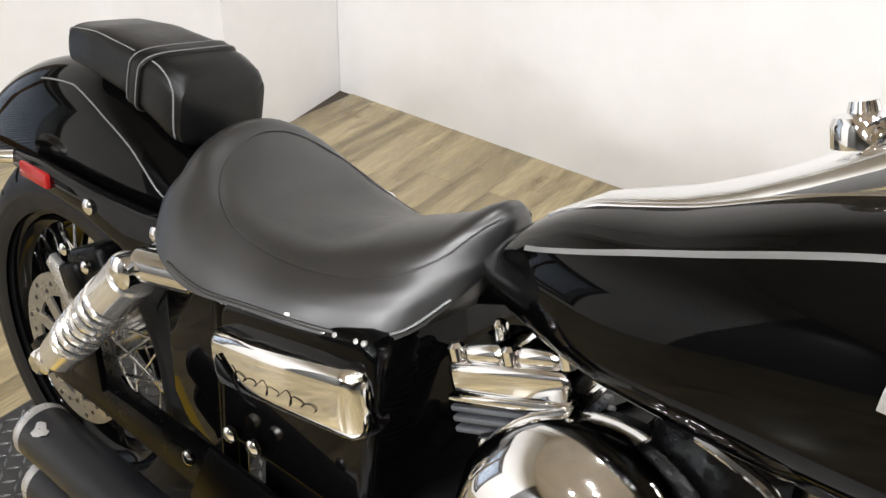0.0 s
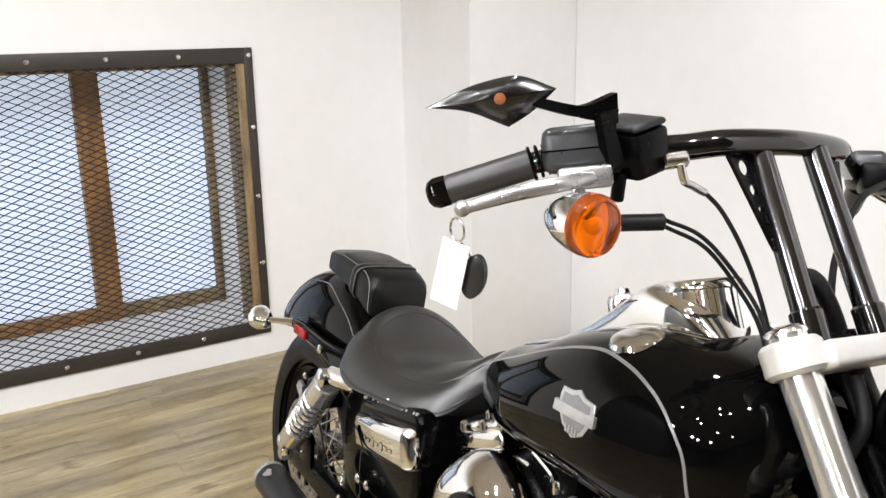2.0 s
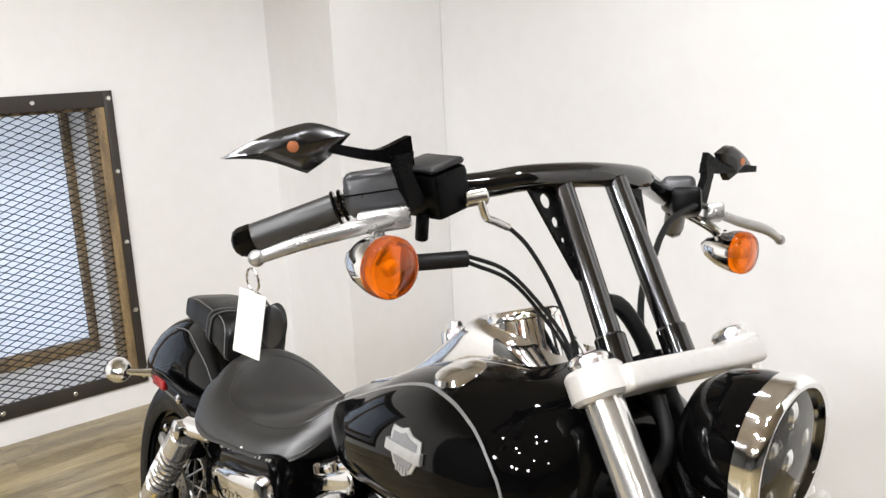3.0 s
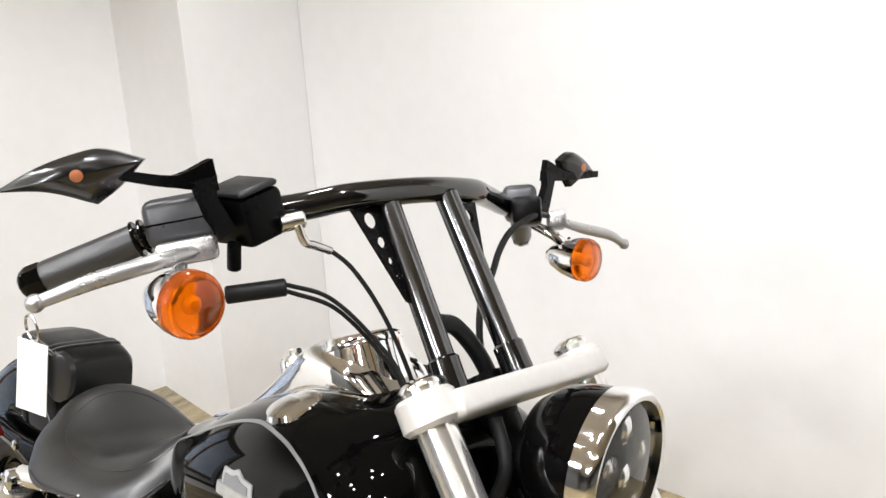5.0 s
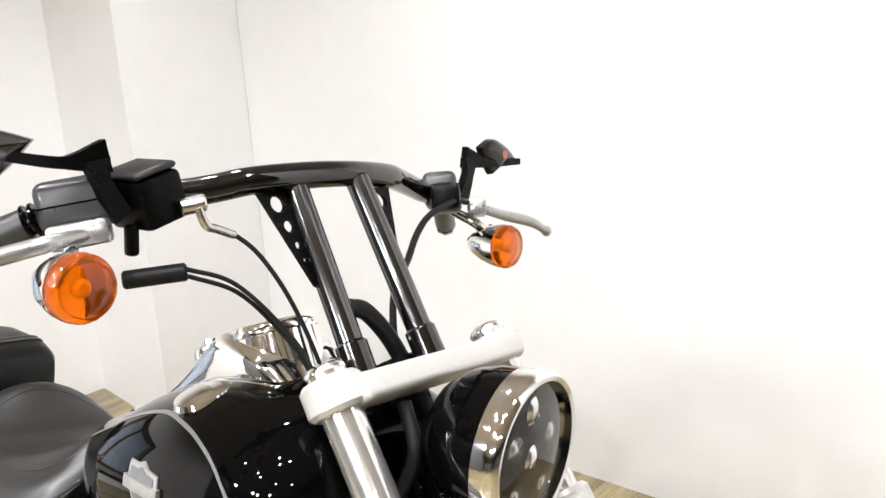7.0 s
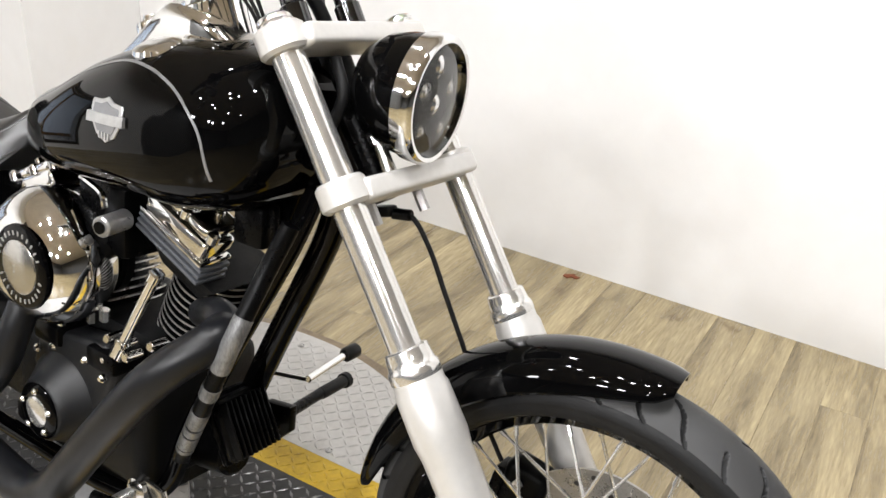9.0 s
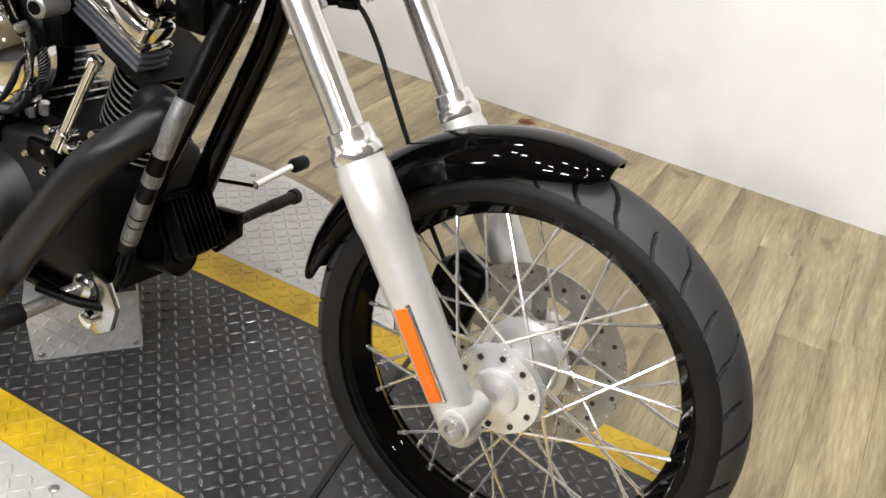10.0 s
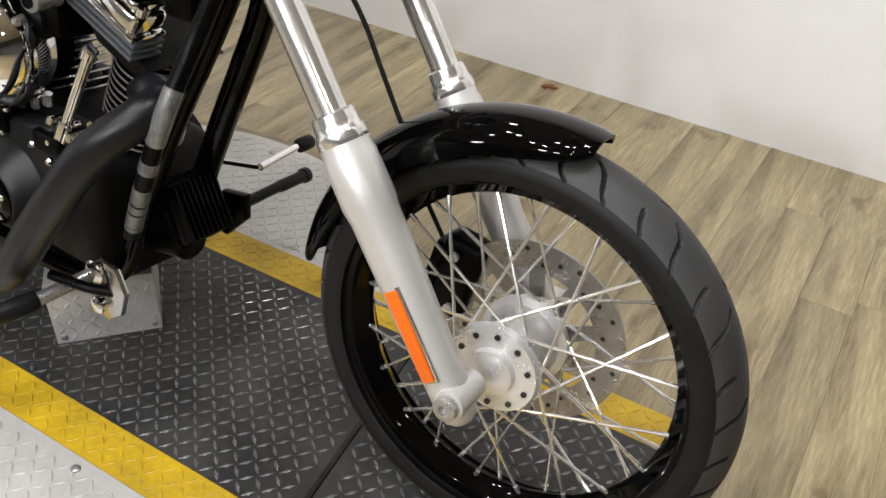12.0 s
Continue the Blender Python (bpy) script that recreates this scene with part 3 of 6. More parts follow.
# a tread-plate block under the engine
block = tagged(empty("lift_block", pose(0, 0, 0)), "grey tread plate block standing under the engine", "block")
fa, fb = Vector((0.827, -0.097)), Vector((0.957, 0.051))
dd = (fb - fa).normalized()
back = Vector((-dd.y, dd.x)) * 0.2
part("cover", prism([fa, fb, fb + back, fa + back], 0.0, 0.138), TREAD_GREY, block, "grey steel tread plate cover", smooth=False)
verts, faces = [], []
for i in range(9):
    for j in range(7):
        s, z = 0.012 + i * 0.0215, 0.012 + j * 0.019
        if s > 0.188 or z > 0.132:
            continue
        a = radians(45 if (i + j) % 2 else -45)
        base = len(verts)
        for u, w, h in ((-0.010, 0, 0), (0, -0.003, 0), (0.010, 0, 0), (0, 0.003, 0), (-0.005, 0, 0.0016), (0.005, 0, 0.0016)):
            su, zu = u * math.cos(a) - w * math.sin(a), u * math.sin(a) + w * math.cos(a)
            p = fa + dd * (s + su) - back.normalized() * (h + 0.0005)
            verts.append((p.x, p.y, z + zu))
        faces.extend([(base, base + 1, base + 5, base + 4), (base + 1, base + 2, base + 5), (base + 2, base + 3, base + 4, base + 5), (base + 3, base, base + 4)])
me = bpy.data.meshes.new("tread_pattern")
me.from_pydata(verts, [], faces)
me.materials.append(TREAD_GREY)
tagged(new("tread_pattern", me), kind="stuff").parent = block
for s in (0.014, 0.184):
    p = fa + dd * s
    part("rivet", turned([(0, 0.006), (0.002, 0.006), (0.004, 0.003), (0.004, 0)], (p.x, p.y, 0.014), (-back.x, -back.y, 0), 12), STEEL, block)

# ---------------------------------------------------------------- the motorcycle, built upright and then leaned onto its stand
LEAN_DEG = 7.5
bike = tagged(empty("motorcycle", pose(0, 0, 0, -LEAN_DEG, 0, 0)), "gloss black cruiser motorcycle with chrome engine, leaning on its stand", "motorcycle")
STANCE["frame"] = pose(1.15, 0, 0) @ pose(0, 0, 0, 0, 0, -3.4) @ pose(-1.15, 0, 0)      # the frame points a little to its right
STANCE["tank"] = STANCE["frame"] @ pose(0.025, -0.030, 0.013)
STANCE["fork"] = pose(0, 0, 0, -0.5, 0, 0)


def stance(which):
    """Parts made from here on, right under the motorcycle, take this stance."""
    bike["turned"] = which


stance("fork")
RAKE = radians(33.5)
FA = Vector((math.sin(RAKE), 0, -math.cos(RAKE)))      # down along the fork
FN = Vector((math.cos(RAKE), 0, math.sin(RAKE)))       # ahead of the fork
FORK_TOP = Vector((1.245, 0, 1.008))
FRONT = Vector((1.722, 0, 0.330))
REAR = Vector((-0.108, 0, 0.320))
SC = 0.008                                            # the fork's middle lies a little to the right


FORK_Y = {-1: -0.129, 1: 0.150}                       # either tube from that middle


def fork_at(s, y=0.0, ahead=0.0):
    """A point s metres down the fork from its upper clamp."""
    return FORK_TOP + FA * s + FN * ahead + Vector((0, y + SC, 0))


# ---- wheels
def tyre_mesh(r_out, r_in, half, n, grooves, depth):
    """A tyre with a rounded crown and curved grooves cut into it."""
    prof = []
    for k in range(93):
        u = -1 + 2 * k / 92
        a = u * radians(112)
        y = half * math.sin(a) / math.sin(radians(90)) * (1 if abs(a) < radians(90) else 0.985)
        r = r_out - (r_out - r_in) * ((1 - math.cos(a)) / (1 - math.cos(radians(112)))) ** 0.92
        prof.append((u, y, r))
    bm = bmesh.new()
    base = [r for _, _, r in prof]
    rings = []
    for i in range(n):
        th = 2 * math.pi * i / n
        row = []
        for u, y, r in prof:
            cut, v = 0.0, abs(u)
            if 0.05 < v < 0.60:
                turn = th * grooves / (2 * math.pi) + (0.5 if u > 0 else 0.0) - 1.55 * v - 0.10 * math.sin(9.0 * v)
                dist = abs((turn + 0.5) % 1.0 - 0.5)
                first = 0.05 if math.floor(turn + 0.5) % 2 else 0.27
                if v > first and dist < 0.052:
                    cut = (1 - dist / 0.052) * min(1, (v - first) / 0.04, (0.60 - v) / 0.04)
            rr = r - depth * min(1, cut * 2.2)
            row.append(bm.verts.new((rr * math.sin(th), y, rr * math.cos(th))))
        rings.append(row)
    for i in range(n):
        p, q = rings[i], rings[(i + 1) % n]
        for k in range(len(prof) - 1):
            f = bm.faces.new((p[k], p[k + 1], q[k + 1], q[k]))
            # Groove faces get the darker material, which paints in the shade of the cuts.
            groove = max(base[k] - (p[k].co.x ** 2 + p[k].co.z ** 2) ** 0.5, base[k + 1] - (q[k + 1].co.x ** 2 + q[k + 1].co.z ** 2) ** 0.5) > depth * 0.35
            f.material_index = 0 if abs(prof[k][0]) < 0.60 and not groove else 1
    return bm


spoke_bm = joined(rod((0, 0, 0), (0, 0, 0.95), 0.0026, n=8), rod((0, 0, 0.93), (0, 0, 1.0), 0.0040, 0.0034, n=8))
spoke_me = mesh_from(spoke_bm, "spoke")
spoke_me.materials.append(BRIGHT)


def spokes(wheel, r_hub, y_hub, r_rim, count):
    """Crossed spokes, half from either flange."""
    for k in range(count):
        sgn = 1 if k % 2 else -1
        a_rim = 2 * math.pi * (k + 0.5) / count
        pull = 1 if (k // 2) % 2 else -1
        a_hub = a_rim + pull * radians(62)
        a = Vector((r_hub * math.sin(a_hub), sgn * y_hub, r_hub * math.cos(a_hub)))
        b = Vector((r_rim * math.sin(a_rim), sgn * 0.006, r_rim * math.cos(a_rim)))
        d = b - a
        q = Vector((0, 0, 1)).rotation_difference(d)
        shared("spoke", spoke_me, wheel, Matrix.LocRotScale(a, q, (1, 1, d.length)))


def wheel_part(name, centre, r_tyre, r_rim, half_tyre, half_rim, grooves, label, tread):
    """A wire wheel: its rim carries tyre, hub and spokes."""
    prof = [(-half_rim, r_rim + 0.012), (-half_rim - 0.003, r_rim + 0.004), (-half_rim, r_rim - 0.004), (-half_rim + 0.008, r_rim - 0.008), (-half_rim + 0.015, r_rim - 0.020),
            (0, r_rim - 0.026), (half_rim - 0.015, r_rim - 0.020), (half_rim - 0.008, r_rim - 0.008), (half_rim, r_rim - 0.004), (half_rim + 0.003, r_rim + 0.004), (half_rim, r_rim + 0.012)]
    keep = bike["turned"]
    bike["turned"] = ""
    rim = part(name, turned(prof, (0, 0, 0), (0, 1, 0), 96, caps=False), GLOSS_BLACK, bike, label)
    rim.matrix_basis = STANCE[keep] @ pose(*centre)
    bike["turned"] = keep
    part("tyre", tyre_mesh(r_tyre, r_rim + 0.004, half_tyre, 1320, grooves, 0.0060), [tread, RUBBER], rim, "black street tyre with curved grooves")
    part("tyre_bead", turned([(-half_rim - 0.004, r_rim + 0.004), (-half_rim - 0.006, r_rim + 0.02), (half_rim + 0.006, r_rim + 0.02), (half_rim + 0.004, r_rim + 0.004)], (0, 0, 0), (0, 1, 0), 96, caps=False), RUBBER, rim)
    return rim


front = wheel_part("front_wheel", FRONT, 0.332, 0.268, 0.0500, 0.028, 34, "narrow gloss black wire wheel", TREAD)
front.matrix_basis = STANCE["fork"] @ pose(FRONT.x, SC, FRONT.z)
part("hub", turned([(-0.072, 0.018), (-0.068, 0.034), (-0.058, 0.036), (-0.056, 0.066), (-0.046, 0.070), (-0.042, 0.058), (-0.015, 0.050), (0.02, 0.050), (0.036, 0.058), (0.040, 0.070), (0.050, 0.070), (0.054, 0.050), (0.066, 0.045), (0.066, 0.016)],
                   (0, 0, 0), (0, 1, 0), 48), HUB, front, "polished aluminium wheel hub")
# Dark discs on the flange stand in for the shade inside its holes.
for k in range(10):
    a = 2 * math.pi * k / 10
    part("hub_hole_spot", turned([(0, 0.0045), (0.002, 0.0045)], (0.055 * math.sin(a), -0.0575, 0.055 * math.cos(a)), (0, -1, 0), 10), DARK_STEEL, front)
spokes(front, 0.064, 0.048, 0.248, 40)


def brake_disc(parent, y, r, label):
    """A slotted rotor with dark spots for its drilled holes, on a dished carrier."""
    bm = bmesh.new()
    n = 60
    rings = []
    for rr, yy in ((r * 0.70, y - 0.0025), (r, y - 0.0025), (r, y + 0.0025), (r * 0.70, y + 0.0025)):
        rings.append([bm.verts.new((rr * math.sin(2 * math.pi * k / n), yy, rr * math.cos(2 * math.pi * k / n))) for k in range(n)])
    for p, q in zip(rings, rings[1:] + rings[:1]):
        for k in range(n):
            bm.faces.new((p[k], p[(k + 1) % n], q[(k + 1) % n], q[k]))
    disc = part("brake_disc", bm, DISC_STEEL, parent, label)
    for k in range(10):
        a = 2 * math.pi * k / 10
        d, t = Vector((math.sin(a), 0, math.cos(a))), Vector((math.cos(a), 0, -math.sin(a)))
        pts = [d * 0.05 - t * 0.012, d * (r * 0.72) - t * 0.02, d * (r * 0.72) + t * 0.004, d * 0.05 + t * 0.012]
        bm = bmesh.new()
        lo = [bm.verts.new(p + Vector((0, y - 0.003, 0))) for p in pts]
        hi = [bm.verts.new(p + Vector((0, y + 0.001, 0))) for p in pts]
        bm.faces.new(lo), bm.faces.new(hi)
        for j in range(4):
            bm.faces.new((lo[j], lo[(j + 1) % 4], hi[(j + 1) % 4], hi[j]))
        part("disc_arm", bm, DISC_STEEL, parent)
    # Dark spots laid on the rotor draw the shade of the drilled holes.
    hole = mesh_from(turned([(0, 0.004), (0.0012, 0.004)], (0, 0, 0), (0, -1, 0), 8), "disc_hole_spot")
    hole.materials.append(DARK_STEEL)
    for k in range(30):
        a = 2 * math.pi * k / 30
        rr = r * (0.78 + 0.07 * (k % 3))
        shared("disc_hole_spot", hole, parent, pose(rr * math.sin(a), y - 0.0022, rr * math.cos(a)))
    return disc


brake_disc(front, 0.068, 0.148, "drilled steel brake disc")

stance("frame")
# The rear tread takes the darker rubber, putting its shadow into the colour.
rear = wheel_part("rear_wheel", REAR, 0.326, 0.222, 0.084, 0.060, 26, "wide gloss black wire rear wheel", RUBBER)
part("hub", turned([(-0.075, 0.02), (-0.07, 0.05), (-0.055, 0.06), (-0.045, 0.04), (0.045, 0.04), (0.055, 0.06), (0.07, 0.05), (0.075, 0.02)], (0, 0, 0), (0, 1, 0), 32), POLISHED, rear, "polished aluminium wheel hub")
spokes(rear, 0.052, 0.05, 0.205, 40)
brake_disc(rear, -0.088, 0.130, "steel rear brake disc")
part("drive_pulley", ring_flat(0.02, 0.165, 0.088, 0.118), SATIN_BLACK, rear, "black toothed belt pulley")

# ---- fork
stance("fork")
for sgn, name in ((-1, "right"), (1, "left")):
    y = FORK_Y[sgn]
    tube = part("fork_tube", rod(fork_at(-0.022, y), fork_at(0.455, y), 0.0222, n=40, bevel=0.003), BRIGHT, bike, "bright chrome fork tube")
    part("tube_cap", turned([(0, 0.024), (0.004, 0.024), (0.008, 0.021), (0.011, 0.015), (0.012, 0.0)], fork_at(-0.018, y), -FA, 24), CHROME, tube)
    leg = part("fork_leg", turned([(0.0, 0.030), (0.004, 0.0335), (0.030, 0.0335), (0.036, 0.036), (0.10, 0.037), (0.12, 0.034), (0.16, 0.0335), (0.30, 0.031), (0.375, 0.0295), (0.399, 0.0285), (0.416, 0.024), (0.424, 0.015)],
                                 fork_at(0.441, y), FA, 40), SILVER, bike, "satin silver fork lower leg")
    part("seal_cover", turned([(-0.014, 0.0265), (-0.012, 0.0290), (0.000, 0.0305), (0.008, 0.0310), (0.011, 0.0335), (0.015, 0.0345), (0.024, 0.0345), (0.028, 0.0330), (0.031, 0.0325), (0.040, 0.0335), (0.048, 0.0340), (0.054, 0.0325)], fork_at(0.434, y), FA, 40), BRIGHT, leg, "chrome seal cover with ribs")
    ax = fork_at(0.825, y, 0.014)
    part("axle_lug", turned([(-0.034, 0.016), (-0.032, 0.0215), (0.032, 0.0215), (0.034, 0.016)], ax, (0, 1, 0), 32), SILVER, leg)
    out = Vector((ax.x, ax.y + sgn * 0.036, ax.z))
    part("axle_nut", turned([(0, 0.017), (0.008, 0.017), (0.010, 0.013), (0.010, 0.008), (0.004, 0.007), (0.004, 0.0)], out, (0, sgn, 0), 6 if sgn > 0 else 24), STEEL, leg, "bright axle end with a socket")
    q = FA.to_track_quat("Z", "Y")
    m = Matrix.LocRotScale(fork_at(0.722, y + sgn * 0.031, 0.0), Matrix((FN, Vector((0, 1, 0)), -FA)).transposed().to_quaternion(), None)
    part("reflector", moved(box(-0.010, 0.010, -0.004, 0.004, -0.066, 0.066, 0.002), m), ORANGE, leg, "orange side reflector")
    part("reflector_base", moved(box(-0.0125, 0.0125, -0.0025, 0.0025, -0.069, 0.069, 0.001), m @ pose(0.002, -sgn * 0.002, 0)), POLISHED, leg)


def clamp(name, s, ahead, label):
    """A cast yoke: two rings joined by a bar."""
    h = 0.0185
    bms = []
    for sgn in (-1, 1):
        c = fork_at(s, FORK_Y[sgn])
        bms.append(turned([(-h, 0.029), (-h + 0.005, 0.0335), (h - 0.005, 0.034), (h, 0.029)], c, FA, 40))
    m = Matrix.LocRotScale(fork_at(s + 0.004, 0, ahead), Matrix((FN, Vector((0, 1, 0)), -FA)).transposed().to_quaternion(), None)
    bms.append(moved(box(-0.027, 0.027, FORK_Y[-1] + 0.004, FORK_Y[1] - 0.004, -0.017, 0.013, 0.007, 3), m))
    return part(name, joined(*bms), SILVER, bike, label)


clamp("upper_clamp", 0.006, 0.018, "satin silver upper fork clamp")
lower = clamp("lower_clamp", 0.212, 0.014, "satin silver lower fork clamp")
part("bolt", rod(fork_at(0.225, 0.06, -0.02), fork_at(0.262, 0.06, -0.02), 0.008, n=6), STEEL, lower)
part("bolt", rod(fork_at(0.225, -0.06, -0.02), fork_at(0.262, -0.06, -0.02), 0.008, n=6), STEEL, lower)
part("steering_stem", rod(fork_at(-0.02, 0, -0.035), fork_at(0.23, 0, -0.035), 0.030, n=24), SATIN_BLACK, bike, "black steering head")
part("lower_stem", joined(rod((1.350, -0.035, 0.886), (1.378, -0.035, 0.838), 0.0095, n=16), rod((1.338, -0.035, 0.907), (1.352, -0.035, 0.883), 0.014, n=6, bevel=0.002)), POLISHED, bike, "bright headlamp mounting stem")

# ---- front mudguard
def mudguard(centre, r, a0, a1, half, skirt, n=40, thick=0.004, crown=0.25):
    """A curved mudguard: an arc with a rounded crown and turned-down sides, tapering to its ends."""
    secs = []
    for i in range(n + 1):
        t = i / n
        a = radians(a0 + (a1 - a0) * t)
        ease = min(1.0, (math.sin(math.pi * min(max(t, 0.0), 1.0)) + 0.02) ** 0.35)
        hw = half * (0.30 + 0.70 * min(1.0, (math.sin(math.pi * t) + 0.004) ** 0.22))
        pts_o, pts_i = [], []
        for k in range(15):
            u = -1 + 2 * k / 14
            y = hw * math.sin(u * math.pi / 2)
            drop = skirt * ease * (1 - math.cos(u * math.pi / 2)) ** 1.15
            for lst, off in ((pts_o, 0), (pts_i, -thick)):
                rr = r - drop + off
                yy = y * (1 + off / hw)
                lst.append(Vector((centre.x + rr * math.cos(a), centre.y + yy, centre.z + rr * math.sin(a))))
        secs.append(pts_o + pts_i[::-1])
    return loft(secs)


fcen = Vector((FRONT.x, SC, FRONT.z))
part("front_mudguard", mudguard(fcen, 0.362, 175, 78, 0.066, 0.056), GLOSS_BLACK, bike, "gloss black front mudguard")

# brake caliper on the left leg, and its hose
cal = part("brake_caliper", joined(moved(box(-0.035, 0.035, -0.03, 0.022, -0.07, 0.07, 0.014, 3), pose(FRONT.x - 0.135, 0.085, FRONT.z + 0.045, 0, 12, 0)),
                                   moved(box(-0.02, 0.02, -0.02, 0.028, -0.045, 0.045, 0.01, 2), pose(FRONT.x - 0.165, 0.08, FRONT.z + 0.05, 0, 12, 0))), SATIN_BLACK, bike, "black brake caliper")
for z in (-0.045, 0.045):
    part("caliper_bolt", turned([(0, 0.008), (0.006, 0.008), (0.006, 0)], (FRONT.x - 0.13, 0.05, FRONT.z + 0.045 + z), (0, -1, 0), 6), STEEL, cal)
part("brake_hose", pipe([(1.345, 0.032, 0.772), (1.373, 0.038, 0.771), (1.403, 0.045, 0.729), (1.432, 0.050, 0.672), (1.461, 0.055, 0.615), (1.473, 0.060, 0.587), (1.50, 0.08, 0.50), (1.545, 0.09, 0.42)], 0.0038, 10), RUBBER, bike, "thin black brake hose")
part("hose_joint", joined(moved(box(-0.024, 0.012, -0.012, 0.012, -0.006, 0.010, 0.004), pose(1.333, 0.03, 0.772, 0, -14, 0)), rod((1.340, 0.032, 0.772), (1.371, 0.037, 0.775), 0.0085, n=14, bevel=0.002)), SATIN_BLACK, bike, "black hose junction")

# ---- headlamp
HL = Vector((1.323, SC - 0.010, 0.954))
hd = Vector((0.99, 0.085, -0.06)).normalized()
lamp = part("headlamp", turned([(-0.030, 0.0), (-0.028, 0.03), (-0.015, 0.055), (0.010, 0.073), (0.040, 0.081), (0.066, 0.0835), (0.076, 0.084)], HL, hd, 48), GLOSS_BLACK, bike, "round gloss black headlamp shell")
part("trim_ring", turned([(0.060, 0.0825), (0.062, 0.0860), (0.074, 0.0870), (0.083, 0.0875), (0.088, 0.086), (0.092, 0.082), (0.091, 0.0765), (0.080, 0.076)], HL, hd, 64, caps=False), CHROME, lamp, "chrome headlamp ring")
part("reflector_bowl", turned([(0.060, 0.0), (0.062, 0.04), (0.070, 0.076)], HL, hd, 40), GREY_CAST, lamp, "grey projector housing")
_, hu, hv = frame_axes(hd)
for du, dv, r in ((0.0, 0.042, 0.021), (0.0, -0.006, 0.020), (0.034, 0.012, 0.016), (-0.034, 0.012, 0.016), (0.026, -0.038, 0.014), (-0.026, -0.038, 0.014)):
    c = HL + hd * 0.066 + hu * du + hv * dv
    part("projector", turned([(0, r), (0.008, r), (0.009, r * 0.86), (0.013, r * 0.6), (0.015, 0.0)], c, hd, 24), CHROME if r > 0.018 else POLISHED, lamp, "bright projector lens")
ln = part("lens", turned([(0.083, 0.076), (0.089, 0.05), (0.092, 0.025), (0.093, 0.0)], HL, hd, 40, caps=False), CLEAR, lamp, "clear headlamp lens")
ln.visible_shadow = False
part("lamp_bracket", moved(box(-0.02, 0.02, -0.022, 0.022, -0.04, 0.04, 0.006), pose(1.30, SC, 0.86, 0, -33, 0)), SATIN_BLACK, bike, "black headlamp bracket")

# ---- handlebar
bar_pts = [(0.966, -0.398, 1.131), (1.028, -0.318, 1.175), (1.060, -0.25, 1.192), (1.094, -0.165, 1.206), (1.118, -0.115, 1.217), (1.132, -0.02, 1.223), (1.126, 0.075, 1.220), (1.100, 0.135, 1.211), (1.062, 0.22, 1.194), (1.030, 0.312, 1.172), (0.972, 0.392, 1.128)]
hbar = part("handlebar", pipe(bar_pts, 0.0155, 20, 8, radii=[0.0105, 0.0125, 0.0155, 0.0155, 0.0155, 0.0155, 0.0155, 0.0155, 0.0155, 0.0125, 0.0105]), BAR_BLACK, bike, "gloss black bent handlebar")
for base, top in (((1.246, -0.072, 0.998), (1.121, -0.068, 1.216)), ((1.258, 0.030, 1.002), (1.137, 0.017, 1.219))):
    base, top = Vector(base), Vector(top)
    riser = part("riser", rod(base, top, 0.0150, n=28, bevel=0.003), RISER_BLACK, bike, "black tubular handlebar riser")
    d = (top - base).normalized()
    part("collar", rod(base, base + d * 0.055, 0.0185, n=28, bevel=0.003), BAR_BLACK, riser, "black riser collar")
    part("top_bolt", turned([(0, 0.010), (0.006, 0.010), (0.010, 0.006), (0.010, 0)], top + d * 0.002, d, 16), CHROME, riser)
for y0, y1, gx in ((-0.081, -0.123, 1.118), (0.031, 0.073, 1.132)):
    s = 1 if y1 > y0 else -1
    tri = [(0, 0), (abs(y1 - y0), 0.0), (abs(y1 - y0) * 0.9, -0.012), (0.006, -0.118), (0, -0.122)]
    d = Vector((-0.125, 0, 0.218)).normalized()
    bm = bmesh.new()
    loops = [tri] + [[(u + r * math.cos(2 * math.pi * k / 16), v + r * math.sin(2 * math.pi * k / 16)) for k in range(16)] for u, v, r in ((0.018, -0.018, 0.010), (0.013, -0.045, 0.0072), (0.0095, -0.068, 0.0048), (0.007, -0.086, 0.0032))]
    edges = []
    for loop in loops:
        vs = [bm.verts.new(Vector((gx, y0 + s * u, 1.206)) + d * v) for u, v in loop]
        edges += [bm.edges.new((vs[k], vs[(k + 1) % len(vs)])) for k in range(len(vs))]
    bmesh.ops.triangle_fill(bm, use_beauty=True, edges=edges)
    ext = bmesh.ops.extrude_face_region(bm, geom=bm.faces[:])
    bmesh.ops.translate(bm, vec=(0.006, 0, 0), verts=[g for g in ext["geom"] if isinstance(g, bmesh.types.BMVert)])
    part("gusset", bm, SATIN_BLACK, hbar, "black drilled gusset plate", smooth=False)


